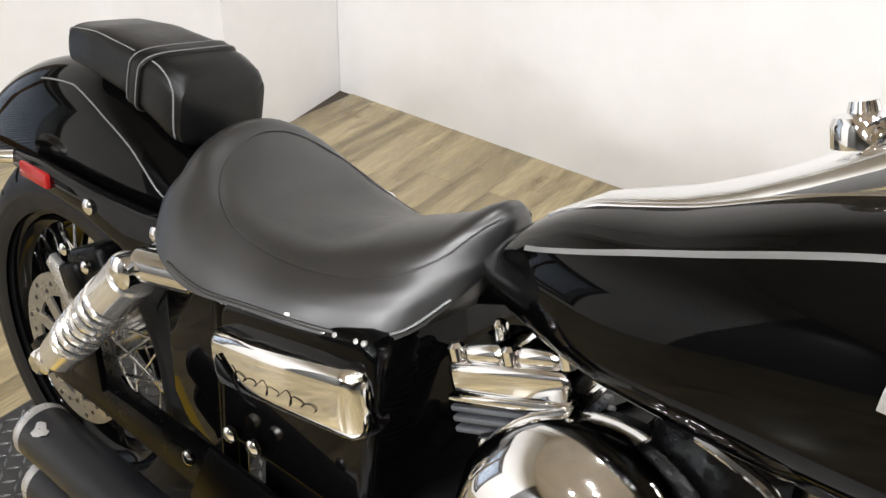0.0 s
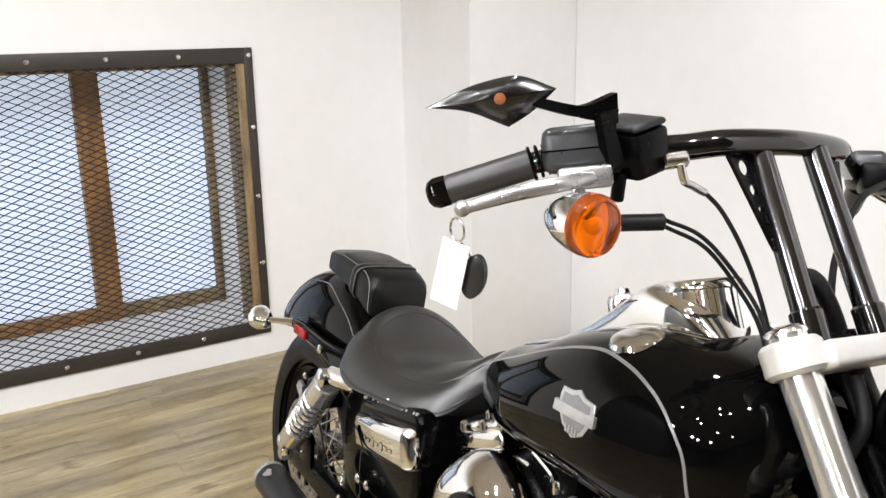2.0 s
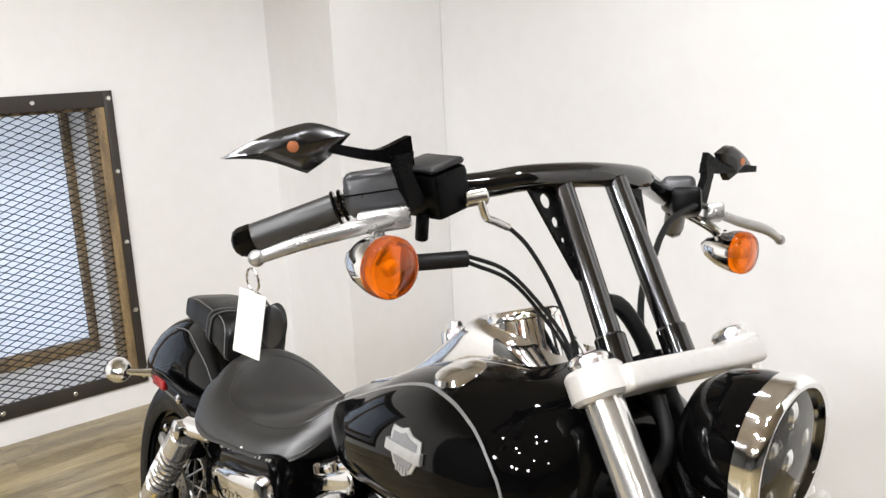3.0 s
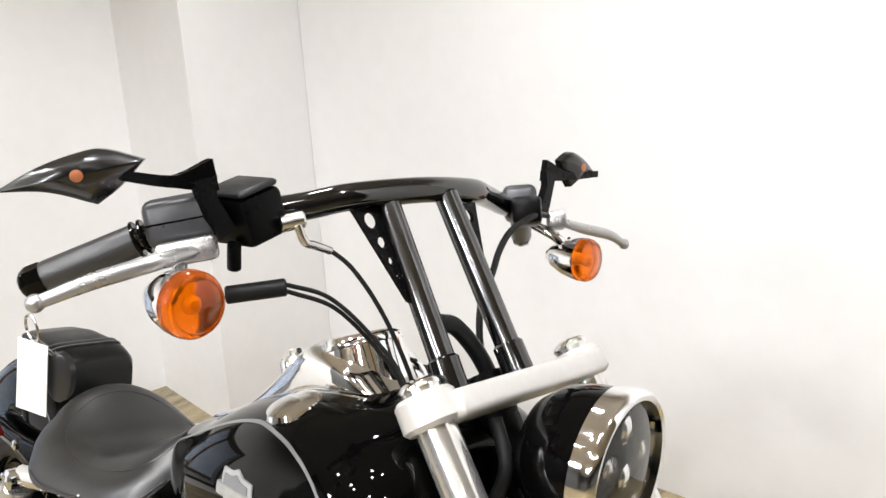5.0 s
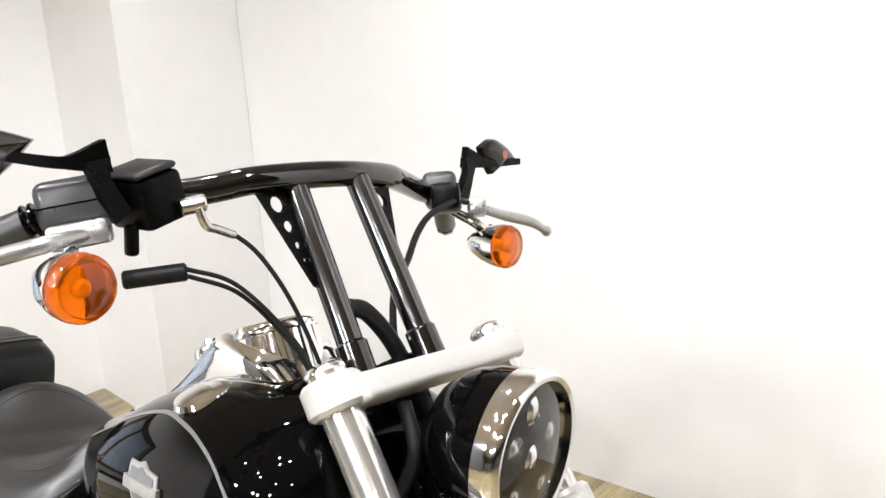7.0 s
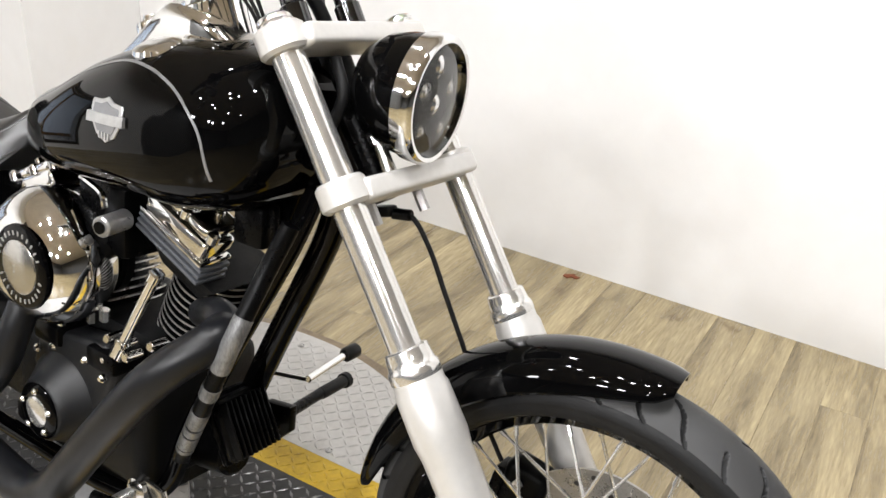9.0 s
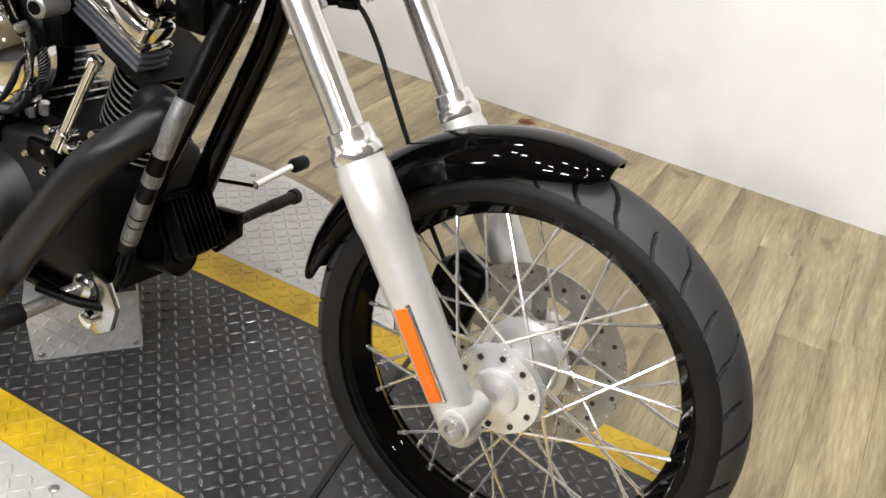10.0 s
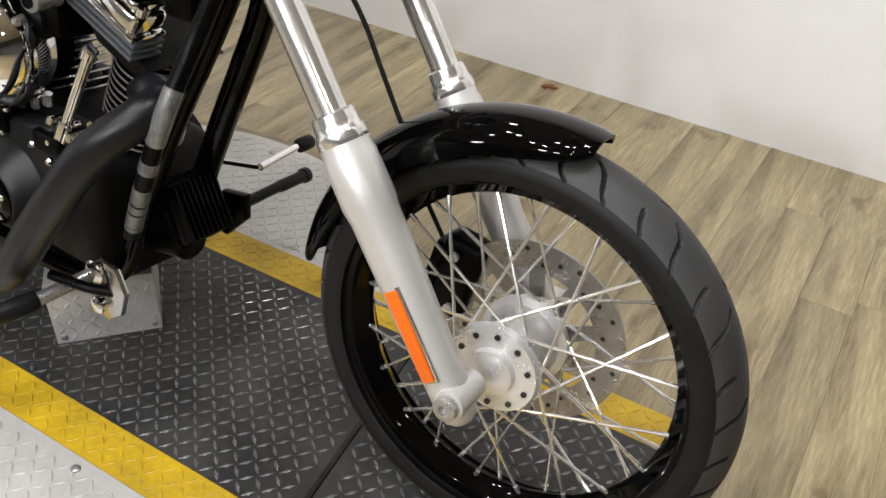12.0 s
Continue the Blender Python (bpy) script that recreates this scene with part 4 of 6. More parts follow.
def bar_side(sgn, ball):
    """Grip, lever, switch housing, mirror and indicator of one side."""
    end = Vector(bar_pts[0] if sgn < 0 else bar_pts[-1])
    inn = Vector(bar_pts[1] if sgn < 0 else bar_pts[-2])
    d = (end - inn).normalized()
    grip = part("grip", turned([(0.0, 0.0150), (0.002, 0.0168), (0.094, 0.0165), (0.098, 0.0150)], inn + d * 0.004, d, 28), GRIP, bike, "black rubber hand grip")
    part("grip_end", turned([(0.0, 0.0172), (0.014, 0.0172), (0.021, 0.014), (0.024, 0.009), (0.024, 0.0)], inn + d * 0.101, d, 8), GLOSS_BLACK, grip, "faceted black grip end")
    for k in range(3):
        part("grip_ring", rod(inn + d * (0.002 - k * 0.008), inn + d * (0.006 - k * 0.008), 0.0195 - 0.0008 * k, n=24, bevel=0.001), GLOSS_BLACK, grip)
    sw = inn - d * 0.045
    _, u, v = frame_axes(d)
    rot = Matrix((d, Vector((0, 0, 1)).cross(d).normalized(), Vector((0, 0, 1)))).transposed().to_quaternion()
    mm = Matrix.LocRotScale(sw, rot, None)
    hous = part("switch_housing", moved(box(-0.036, 0.036, -0.024, 0.026, -0.024, 0.026, 0.011, 3), mm), GREY_CAST, bike, "dark grey handlebar switch housing")
    part("housing_seam", moved(box(-0.0365, 0.0365, -0.0245, 0.0265, -0.0008, 0.0008, 0), mm), GLOSS_BLACK, hous)
    # master cylinder or clutch perch
    mc = inn - d * 0.105
    m2 = Matrix.LocRotScale(Vector((1.088, sgn * 0.248, 1.183)), rot, None)
    if sgn < 0:
        m3 = pose(1.078, -0.224, 1.204, 18, 0, 4)
        res = part("brake_reservoir", moved(box(-0.034, 0.032, -0.030, 0.024, -0.031, 0.0215, 0.007, 2), m3), SATIN_BLACK, bike, "square black brake fluid reservoir")
        part("reservoir_lid", moved(box(-0.033, 0.031, -0.029, 0.023, 0.0218, 0.030, 0.005, 3), m3), CAST_BLACK, res)
        part("sight_glass", moved(turned([(-0.036, 0.008), (-0.034, 0.008)], (0, 0, -0.004), (1, 0, 0), 16), m3), PLASTIC_DARK, res)
        part("banjo_fitting", rod((1.108, -0.206, 1.190), (1.122, -0.184, 1.196), 0.0095, n=12, bevel=0.002), POLISHED, res, "bright hose fitting")
    else:
        part("clutch_perch", moved(box(-0.03, 0.03, -0.022, 0.022, -0.02, 0.02, 0.008, 2), m2), SATIN_BLACK, bike, "black clutch lever perch")
    # lever
    p0 = Vector((1.104, sgn * 0.300, 1.170))
    p1 = Vector((1.116, sgn * 0.352, 1.163 if sgn < 0 else 1.156))
    ballv = Vector(ball)
    part("lever_mount", moved(box(-0.018, 0.038, -0.015, 0.013, -0.012, 0.012, 0.005, 2), Matrix.LocRotScale(p0, rot, None)), LEVER, bike, "silver lever mount")
    line = curve_points([p0, p1, (p1 * 0.45 + ballv * 0.55) + Vector((0.006, 0, 0.004)), ballv], 8)
    bm = bmesh.new()
    rings = []
    for i, p in enumerate(line):
        t = i / (len(line) - 1)
        w, h = 0.0095 - 0.0035 * t, 0.0065 + 0.002 * math.sin(math.pi * t)
        rings.append([bm.verts.new(p + Vector((w * math.cos(a), 0, h * math.sin(a)))) for a in [2 * math.pi * k / 12 for k in range(12)]])
    for p, q in zip(rings, rings[1:]):
        for k in range(12):
            bm.faces.new((p[k], p[(k + 1) % 12], q[(k + 1) % 12], q[k]))
    bm.faces.new(rings[0]), bm.faces.new(rings[-1])
    ballm = bmesh.new()
    bmesh.ops.create_uvsphere(ballm, u_segments=16, v_segments=10, radius=0.0085, matrix=Matrix.Translation(ballv))
    part("lever", joined(bm, ballm), LEVER, bike, "satin silver hand lever with a ball end")
    return mc


mcR = bar_side(-1, (1.080, -0.446, 1.131))
mcL = bar_side(1, (1.134, 0.448, 1.127))


def mirror(stem_base, stem_top, tip_in, glass_in, glass_out, low, sgn):
    """A blade-shaped mirror on a flat stem that widens at its elbow."""
    def blade(points, widths, thick):
        line = curve_points(points, 6)
        bm = bmesh.new()
        rings = []
        for i, p in enumerate(line):
            t = i / (len(line) - 1)
            w = float(np.interp(t, np.linspace(0, 1, len(widths)), widths))
            dirv = (line[min(i + 1, len(line) - 1)] - line[max(i - 1, 0)]).normalized()
            nrm = Vector((1, 0, 0)).cross(dirv).normalized()
            rings.append([bm.verts.new(p + nrm * (w * a) + Vector((thick * b, 0, 0))) for a, b in ((-1, -1), (1, -1), (1, 1), (-1, 1))])
        for p, q in zip(rings, rings[1:]):
            for k in range(4):
                bm.faces.new((p[k], p[(k + 1) % 4], q[(k + 1) % 4], q[k]))
        bm.faces.new(rings[0]), bm.faces.new(rings[-1])
        return bm
    a, b, c = Vector(stem_base), Vector(stem_top), Vector(tip_in)
    stem = joined(blade([a, a.lerp(b, 0.6) + Vector((0, sgn * 0.004, 0)), b], [0.011, 0.008, 0.013], 0.006), blade([b + Vector((0, -sgn * 0.012, 0.004)), b.lerp(c, 0.35) + Vector((0, 0, -0.004)), c], [0.016, 0.006, 0.005], 0.005))
    part("mirror_stem", stem, SATIN_BLACK, bike, "black flat mirror stem")
    gi, go, lo = Vector(glass_in), Vector(glass_out), Vector(low)
    top = gi.lerp(go, 0.45) + Vector((0, 0, 0.020))
    outline_top = curve_points([gi, gi.lerp(top, 0.6) + Vector((0, 0, 0.006)), top, go.lerp(top, 0.5) + Vector((0, 0, 0.004)), go], 6)
    outline_low = curve_points([go, go.lerp(lo, 0.5) + Vector((0, 0, 0.006)), lo], 6)[1:] + curve_points([lo, lo.lerp(gi, 0.5) + Vector((0, 0, -0.004)), gi], 6)[1:-1]
    ring = outline_top + outline_low
    cen = sum(ring, Vector()) / len(ring)
    bm = bmesh.new()
    nrm = (gi - go).cross(Vector((0, 0, 1)))
    nrm = Vector((abs(nrm.x), -nrm.y if nrm.x < 0 else nrm.y, 0)).normalized()
    rows = []
    for off, sc in ((-0.003, 1.0), (0.008, 0.97), (0.018, 0.62), (0.021, 0.2)):
        rows.append([bm.verts.new(cen + (p - cen) * sc + nrm * off) for p in ring])
    n = len(ring)
    for p, q in zip(rows, rows[1:]):
        for k in range(n):
            bm.faces.new((p[k], p[(k + 1) % n], q[(k + 1) % n], q[k]))
    bm.faces.new(rows[0]), bm.faces.new(rows[-1])
    head = part("mirror_head", bm, MIRROR_SHELL, bike, "black blade-shaped mirror")
    bm = bmesh.new()
    bm.faces.new([bm.verts.new(cen + (p - cen) * 0.9 - nrm * 0.0045) for p in ring])
    part("mirror_glass", bm, CHROME, head, "mirror glass", smooth=False)
    part("screw", turned([(0.0, 0.006), (0.003, 0.006), (0.004, 0)], cen + nrm * 0.0195, nrm, 12), COPPER, head, "rusty mirror screw")
    return head


mirror((1.092, -0.262, 1.182), (1.098, -0.291, 1.238), (1.058, -0.356, 1.240), (1.065, -0.332, 1.256), (0.998, -0.448, 1.222), (1.034, -0.365, 1.211), -1)
mirror((1.082, 0.293, 1.182), (1.075, 0.316, 1.238), (1.080, 0.440, 1.236), (1.065, 0.350, 1.257), (1.062, 0.452, 1.237), (1.066, 0.380, 1.215), 1)


def indicator(name, c, axis, r, depth, lens_mat, label):
    """A bullet indicator: a chrome cup and a domed lens."""
    d = Vector(axis).normalized()
    cup = part(name, turned([(-depth, 0.0), (-depth + 0.003, r * 0.30), (-depth * 0.75, r * 0.58), (-depth * 0.4, r * 0.85), (-0.004, r * 0.98), (0.004, r)], Vector(c), d, 36), CHROME, bike, label)
    part("lens", turned([(0.004, r * 0.95), (0.008, r * 1.0), (0.014, r * 0.98), (0.019, r * 0.90), (0.0205, r * 0.80), (0.0200, r * 0.77), (0.0215, r * 0.70), (0.0220, r * 0.45), (0.0228, r * 0.40), (0.0235, 0.0)], Vector(c), d, 36, caps=False), lens_mat, cup, "domed " + ("amber" if lens_mat == AMBER else "clear") + " lens")
    part("bulb_reflector", turned([(0.0035, r * 0.93), (0.0005, r * 0.86), (0.0025, r * 0.74), (-0.0015, r * 0.62), (0.001, r * 0.5), (-0.003, r * 0.36), (-0.003, 0.0)], Vector(c), d, 30), BOWL, cup)
    part("bulb", turned([(-0.003, r * 0.24), (0.006, r * 0.24), (0.012, r * 0.16), (0.014, 0.0)], Vector(c), d, 20), BOWL, cup)
    return cup


IND_R, IND_L = Vector((1.136, -0.333, 1.126)), Vector((1.136, 0.322, 1.113))
for c, mc, s in ((IND_R, mcR, -1), (IND_L, mcL, 1)):
    cup = indicator("front_indicator", c, (1, 0, -0.02), 0.0325, 0.060, AMBER, "chrome bullet indicator with amber lens")
    part("stalk", pipe([c - Vector((0.03, 0, 0)), c + Vector((-0.03, -s * 0.012, 0.026)), Vector((1.055, c.y - s * 0.035, 1.168))], 0.0075, 12, 6), CHROME, cup, "chrome indicator stalk")
part("switch_tab", moved(box(-0.007, 0.007, -0.006, 0.006, -0.016, 0.016, 0.004), pose(1.09, -0.250, 1.158)), SATIN_BLACK, bike, "black switch lever")

# cables
part("throttle_sleeve", rod((1.092, -0.262, 1.119), (1.128, -0.212, 1.127), 0.0095, n=16, bevel=0.002), RUBBER, bike, "black throttle cable sleeve")
part("throttle_cable", pipe([(1.126, -0.214, 1.130), (1.148, -0.172, 1.114), (1.176, -0.138, 1.074), (1.200, -0.115, 1.030), (1.208, -0.105, 0.98), (1.18, -0.09, 0.92)], 0.0025, 10), RUBBER, bike, "black throttle cable")
part("throttle_cable", pipe([(1.126, -0.210, 1.122), (1.148, -0.166, 1.103), (1.172, -0.132, 1.063), (1.193, -0.110, 1.022), (1.200, -0.100, 0.98), (1.17, -0.09, 0.92)], 0.0025, 10), RUBBER, bike)
part("brake_line", pipe([(1.124, -0.155, 1.163), (1.136, -0.130, 1.140), (1.156, -0.108, 1.098), (1.178, -0.092, 1.045), (1.195, -0.08, 0.99), (1.215, -0.075, 0.93)], 0.0027, 10), RUBBER, bike, "black brake line with bright fitting")
part("line_fitting", pipe([(1.122, -0.194, 1.190), (1.124, -0.186, 1.172), (1.124, -0.172, 1.167), (1.125, -0.152, 1.160)], 0.0048, 10), POLISHED, bike, "bright brake line end")
part("clutch_cable", pipe([(1.105, 0.275, 1.178), (1.115, 0.235, 1.181), (1.12, 0.176, 1.165), (1.126, 0.142, 1.141), (1.138, 0.112, 1.112), (1.165, 0.058, 1.082), (1.185, 0.036, 1.033), (1.205, 0.034, 0.985), (1.225, 0.03, 0.92)], 0.0046, 10), RUBBER, bike, "black clutch cable")
part("wiring", pipe([(1.100, 0.31, 1.150), (1.110, 0.315, 1.120), (1.112, 0.335, 1.112), (1.098, 0.345, 1.140)], 0.0028, 8), RUBBER, bike, "thin black indicator wire")
part("wiring_loom", pipe([(1.195, -0.050, 1.078), (1.200, -0.027, 1.070), (1.204, 0.012, 1.030), (1.214, 0.030, 0.985), (1.235, 0.02, 0.93)], 0.0105, 12), RUBBER, bike, "thick black wiring sleeve")
part("wiring_loom", pipe([(1.275, -0.045, 0.985), (1.300, -0.055, 0.94), (1.285, -0.06, 0.89), (1.265, -0.05, 0.85)], 0.008, 12), RUBBER, bike)

# ---- fuel tank
stance("tank")
TANK = [  # x, top, bottom, half width
    (0.590, 0.746, 0.732, 0.016), (0.612, 0.772, 0.725, 0.040), (0.647, 0.806, 0.720, 0.066), (0.696, 0.838, 0.717, 0.096), (0.783, 0.871, 0.718, 0.134), (0.900, 0.927, 0.724, 0.161),
    (1.020, 0.965, 0.731, 0.175), (1.110, 0.975, 0.734, 0.174), (1.180, 0.967, 0.755, 0.166), (1.225, 0.945, 0.792, 0.136), (1.245, 0.918, 0.835, 0.085)]
FLANK, CROWN, BELLY = 0.66, 0.86, 0.66


def tank_ring(x, n=48, grow=0.0):
    top, bot, hw = (smooth_table(x, TANK, k) for k in (1, 2, 3))
    zm = bot + (top - bot) * 0.46
    out = []
    for k in range(n):
        a = 2 * math.pi * k / n
        c, s = math.cos(a), math.sin(a)
        ex = CROWN if s > 0 else BELLY
        y = (hw + grow) * math.copysign(abs(c) ** FLANK, c)
        z = zm + ((top - zm) if s > 0 else (zm - bot)) * math.copysign(abs(s) ** ex, s) + grow * s
        out.append(Vector((x, y, z)))
    return out


def tank_side(x, z, out=0.0):
    """The point of the tank's right flank at a place along and up."""
    top, bot, hw = (smooth_table(x, TANK, k) for k in (1, 2, 3))
    zm = bot + (top - bot) * 0.46
    s = (z - zm) / ((top - zm) if z > zm else (zm - bot))
    s = max(-0.999, min(0.999, s))
    ex = CROWN if s > 0 else BELLY
    sa = abs(s) ** (1 / ex)
    c = math.sqrt(max(0.0, 1 - sa * sa))
    return Vector((x, -(hw * c ** FLANK) - out, z))


xs = [0.590, 0.592, 0.596, 0.602, 0.608, 0.615, 0.622, 0.63] + [0.63 + (1.225 - 0.63) * k / 34 for k in range(1, 35)] + [1.232, 1.239, 1.245]
tank = part("fuel_tank", loft([tank_ring(x) for x in xs]), GLOSS_BLACK, bike, "gloss black teardrop fuel tank")
pins = curve_points([Vector((x, 0, z)) for x, z in ((0.665, 0.800), (0.717, 0.824), (0.812, 0.865), (0.893, 0.900), (0.955, 0.922), (1.010, 0.934), (1.066, 0.933), (1.110, 0.923), (1.142, 0.909), (1.168, 0.888), (1.182, 0.868), (1.190, 0.838), (1.195, 0.812))], 10)


def ribbon(line, width, out):
    """A narrow raised line on the tank's flank."""
    bm = bmesh.new()
    rows = []
    for i, p in enumerate(line):
        d = line[min(i + 1, len(line) - 1)] - line[max(i - 1, 0)]
        nrm = Vector((-d.z, 0, d.x)).normalized() * width / 2
        rows.append([bm.verts.new(tank_side(p.x + s * nrm.x, p.z + s * nrm.z, o)) for s, o in ((-1, -0.002), (-1, out), (1, out), (1, -0.002))])
    for p, q in zip(rows, rows[1:]):
        for k in range(4):
            bm.faces.new((p[k], p[(k + 1) % 4], q[(k + 1) % 4], q[k]))
    return bm


part("pinstripe", ribbon(pins, 0.0032, 0.0004), PIN, tank, "thin silver pinstripe")


def on_flank(outline, cx, cz, thick, base):
    """A shaped plate laid on the tank's flank and following its curve."""
    mu, mv = sum(u for u, _ in outline) / len(outline), sum(v for _, v in outline) / len(outline)
    fine = []
    for (u0, v0), (u1, v1) in zip(outline, outline[1:] + outline[:1]):
        fine += [(u0 + (u1 - u0) * k / 3, v0 + (v1 - v0) * k / 3) for k in range(3)]
    bm = bmesh.new()
    rows = [[bm.verts.new(tank_side(cx + u, cz + v, base - 0.004)) for u, v in fine]]
    for f in (1.0, 0.97, 0.75, 0.5, 0.25):
        rows.append([bm.verts.new(tank_side(cx + mu + (u - mu) * f, cz + mv + (v - mv) * f, base + thick * (0.7 if f == 1.0 else 1.0))) for u, v in fine])
    n = len(fine)
    for p, q in zip(rows, rows[1:]):
        for k in range(n):
            bm.faces.new((p[k], p[(k + 1) % n], q[(k + 1) % n], q[k]))
    bm.faces.new(rows[-1])
    return bm


EC = (1.010, 0.856)
shield = [(u * 1.20, v * 0.70) for u, v in [(0, 0.044), (0.012, 0.036), (0.030, 0.034), (0.031, 0.018), (0.028, -0.004), (0.018, -0.030), (0, -0.044), (-0.018, -0.030), (-0.028, -0.004), (-0.031, 0.018), (-0.030, 0.034), (-0.012, 0.036)]]
badge = part("badge", on_flank(shield, *EC, 0.002, 0.0), EMBLEM, tank, "silver shield-shaped tank badge", smooth=False)
part("badge_bar", on_flank([(-0.043, -0.008), (0.042, -0.003), (0.042, 0.011), (-0.043, 0.006)], *EC, 0.002, 0.0032), EMBLEM, badge, "plain bright bar across the badge", smooth=False)
part("badge_field", on_flank([(u * 0.80, v * 0.80) for u, v in shield], *EC, 0.0008, 0.0022), EMBLEM_DARK, badge, "darker field inside the rim", smooth=False)
for k in range(4):
    part("badge_mark", on_flank([(-0.012 + k * 0.007, -0.026), (-0.009 + k * 0.007, -0.026), (-0.009 + k * 0.007, -0.016), (-0.012 + k * 0.007, -0.016)], *EC, 0.001, 0.0032), EMBLEM, badge, smooth=False)

part("fuel_cap", turned([(-0.012, 0.026), (0.0, 0.028), (0.003, 0.034), (0.008, 0.036), (0.014, 0.033), (0.018, 0.023), (0.019, 0.0)], (1.030, -0.102, 0.944), (-0.10, -0.30, 0.95), 48), CHROME, tank, "round chrome fuel cap")
part("fuel_gauge", turned([(-0.012, 0.026), (0.0, 0.028), (0.003, 0.034), (0.008, 0.036), (0.014, 0.033), (0.018, 0.023), (0.019, 0.0)], (1.030, 0.104, 0.953), (-0.10, 0.30, 0.95), 48), CHROME, tank, "round chrome gauge cap")

# ---- console with its instrument
def console_ring(x, w, z0, z1, n=28):
    return [Vector((x, w * math.copysign(abs(math.cos(a)) ** 0.5, math.cos(a)), (z0 + z1) / 2 + (z1 - z0) / 2 * math.copysign(abs(math.sin(a)) ** 0.6, math.sin(a)))) for a in [2 * math.pi * k / n for k in range(n)]]


CONSOLE = [(0.655, 0.010, 0.002), (0.70, 0.020, 0.006), (0.775, 0.031, 0.007), (0.82, 0.037, 0.010), (0.87, 0.044, 0.018), (0.915, 0.051, 0.034), (0.945, 0.056, 0.047), (0.965, 0.058, 0.056),
           (0.985, 0.060, 0.059), (1.03, 0.062, 0.047), (1.065, 0.061, 0.034), (1.085, 0.056, 0.020), (1.11, 0.048, -0.003), (1.14, 0.034, -0.022)]  # x, half width, rise over the tank's crown
cons = part("console", loft([console_ring(x, w, smooth_table(x, TANK, 1) - 0.028, smooth_table(x, TANK, 1) + rise) for x, w, rise in CONSOLE]), CHROME, bike, "chrome tank console")
da = Vector((-0.335, 0, 0.942)).normalized()
dial_c = Vector((1.031, 0, 1.003))
dial = part("speedometer", turned([(-0.080, 0.064), (-0.05, 0.058), (-0.01, 0.0525), (0.008, 0.0505), (0.009, 0.0525), (0.013, 0.053), (0.018, 0.051), (0.022, 0.048), (0.020, 0.046)], dial_c, da, 48), CHROME, bike, "round speedometer in a chrome bezel")
part("dial_face", turned([(0.012, 0.047), (0.013, 0.0)], dial_c, da, 40), PLASTIC_DARK, dial, "black dial face")
gl = part("dial_glass", turned([(0.0195, 0.047), (0.021, 0.0)], dial_c, da, 40, caps=False), CLEAR, dial, "clear dial glass")
gl.visible_shadow = False
part("ignition_switch", turned([(-0.01, 0.024), (0.006, 0.024), (0.012, 0.021), (0.014, 0.012), (0.022, 0.010), (0.022, 0.0)], (0.885, 0, 0.956), da, 28), CHROME, bike, "chrome ignition switch")
TRIM = ((0.655, -0.012, -0.002), (0.70, -0.022, -0.001), (0.74, -0.028, -0.001), (0.80, -0.036, -0.002), (0.86, -0.044, -0.003), (0.92, -0.054, -0.005), (1.0, -0.065, -0.006), (1.08, -0.064, -0.006), (1.14, -0.05, -0.006))
part("tank_trim", pipe([(x, y, smooth_table(x, TANK, 1) + dz) for x, y, dz in TRIM], 0.0038, 10), CHROME, cons, "chrome console edge")
# Added black strip: draws the shaded gap below the trim.
part("console_gap_strip", pipe([(x, y - 0.006, smooth_table(x, TANK, 1) + dz - 0.0035) for x, y, dz in TRIM], 0.0040, 8), CRINKLE_BLACK, cons, "dark strip standing in for the shaded gap under the console edge")

# ---- saddle and passenger pad
stance("frame")
SEAT = [  # x, middle height, shoulder height, bottom, half width
    (0.196, 0.760, 0.710, 0.706, 0.065), (0.212, 0.793, 0.739, 0.696, 0.121), (0.238, 0.805, 0.758, 0.686, 0.155), (0.28, 0.775, 0.752, 0.670, 0.180), (0.34, 0.735, 0.736, 0.658, 0.189),
    (0.42, 0.734, 0.724, 0.664, 0.177), (0.50, 0.768, 0.732, 0.670, 0.161), (0.570, 0.799, 0.753, 0.680, 0.132), (0.598, 0.819, 0.773, 0.704, 0.100), (0.615, 0.823, 0.780, 0.738, 0.070), (0.626, 0.810, 0.780, 0.764, 0.040)]
SEAT_M = pose(0, -0.18, 0.70, -7.0, 0, 0) @ pose(0, 0.17, -0.70)


def seat_ring(x):
    zc, zsh, zb, hw = (smooth_table(x, SEAT, k) for k in (1, 2, 3, 4))
    top = []
    for k in range(33):
        s = -1 + 2 * k / 32
        a = abs(s)
        y = hw * s * (1 - 0.06 * a ** 6)
        z = zc + (zsh - zc) * min(1, a / 0.75) ** 2.2
        if a > 0.56:
            f = (a - 0.56) / 0.44
            z -= (zsh - zb) * (1 - max(0.0, 1 - f ** 1.75) ** 0.62)
        top.append(Vector((x, y, z)))
    under = [Vector((x, hw * 0.92 * u, zb + 0.0 + 0.004 * (1 - abs(u)))) for u in (0.9, 0.6, 0.3, 0, -0.3, -0.6, -0.9)]
    return top + under


sx = [0.196, 0.199, 0.204] + [0.21 + (0.618 - 0.21) * k / 40 for k in range(41)] + [0.622, 0.626]
seat = part("saddle", moved(loft([seat_ring(x) for x in sx]), SEAT_M), VINYL, bike, "black vinyl scooped solo saddle")


def seat_top(x, s):
    ring = seat_ring(x)
    f = (s + 1) * 16
    i = min(31, max(0, int(f)))
    return ring[i].lerp(ring[i + 1], f - i)


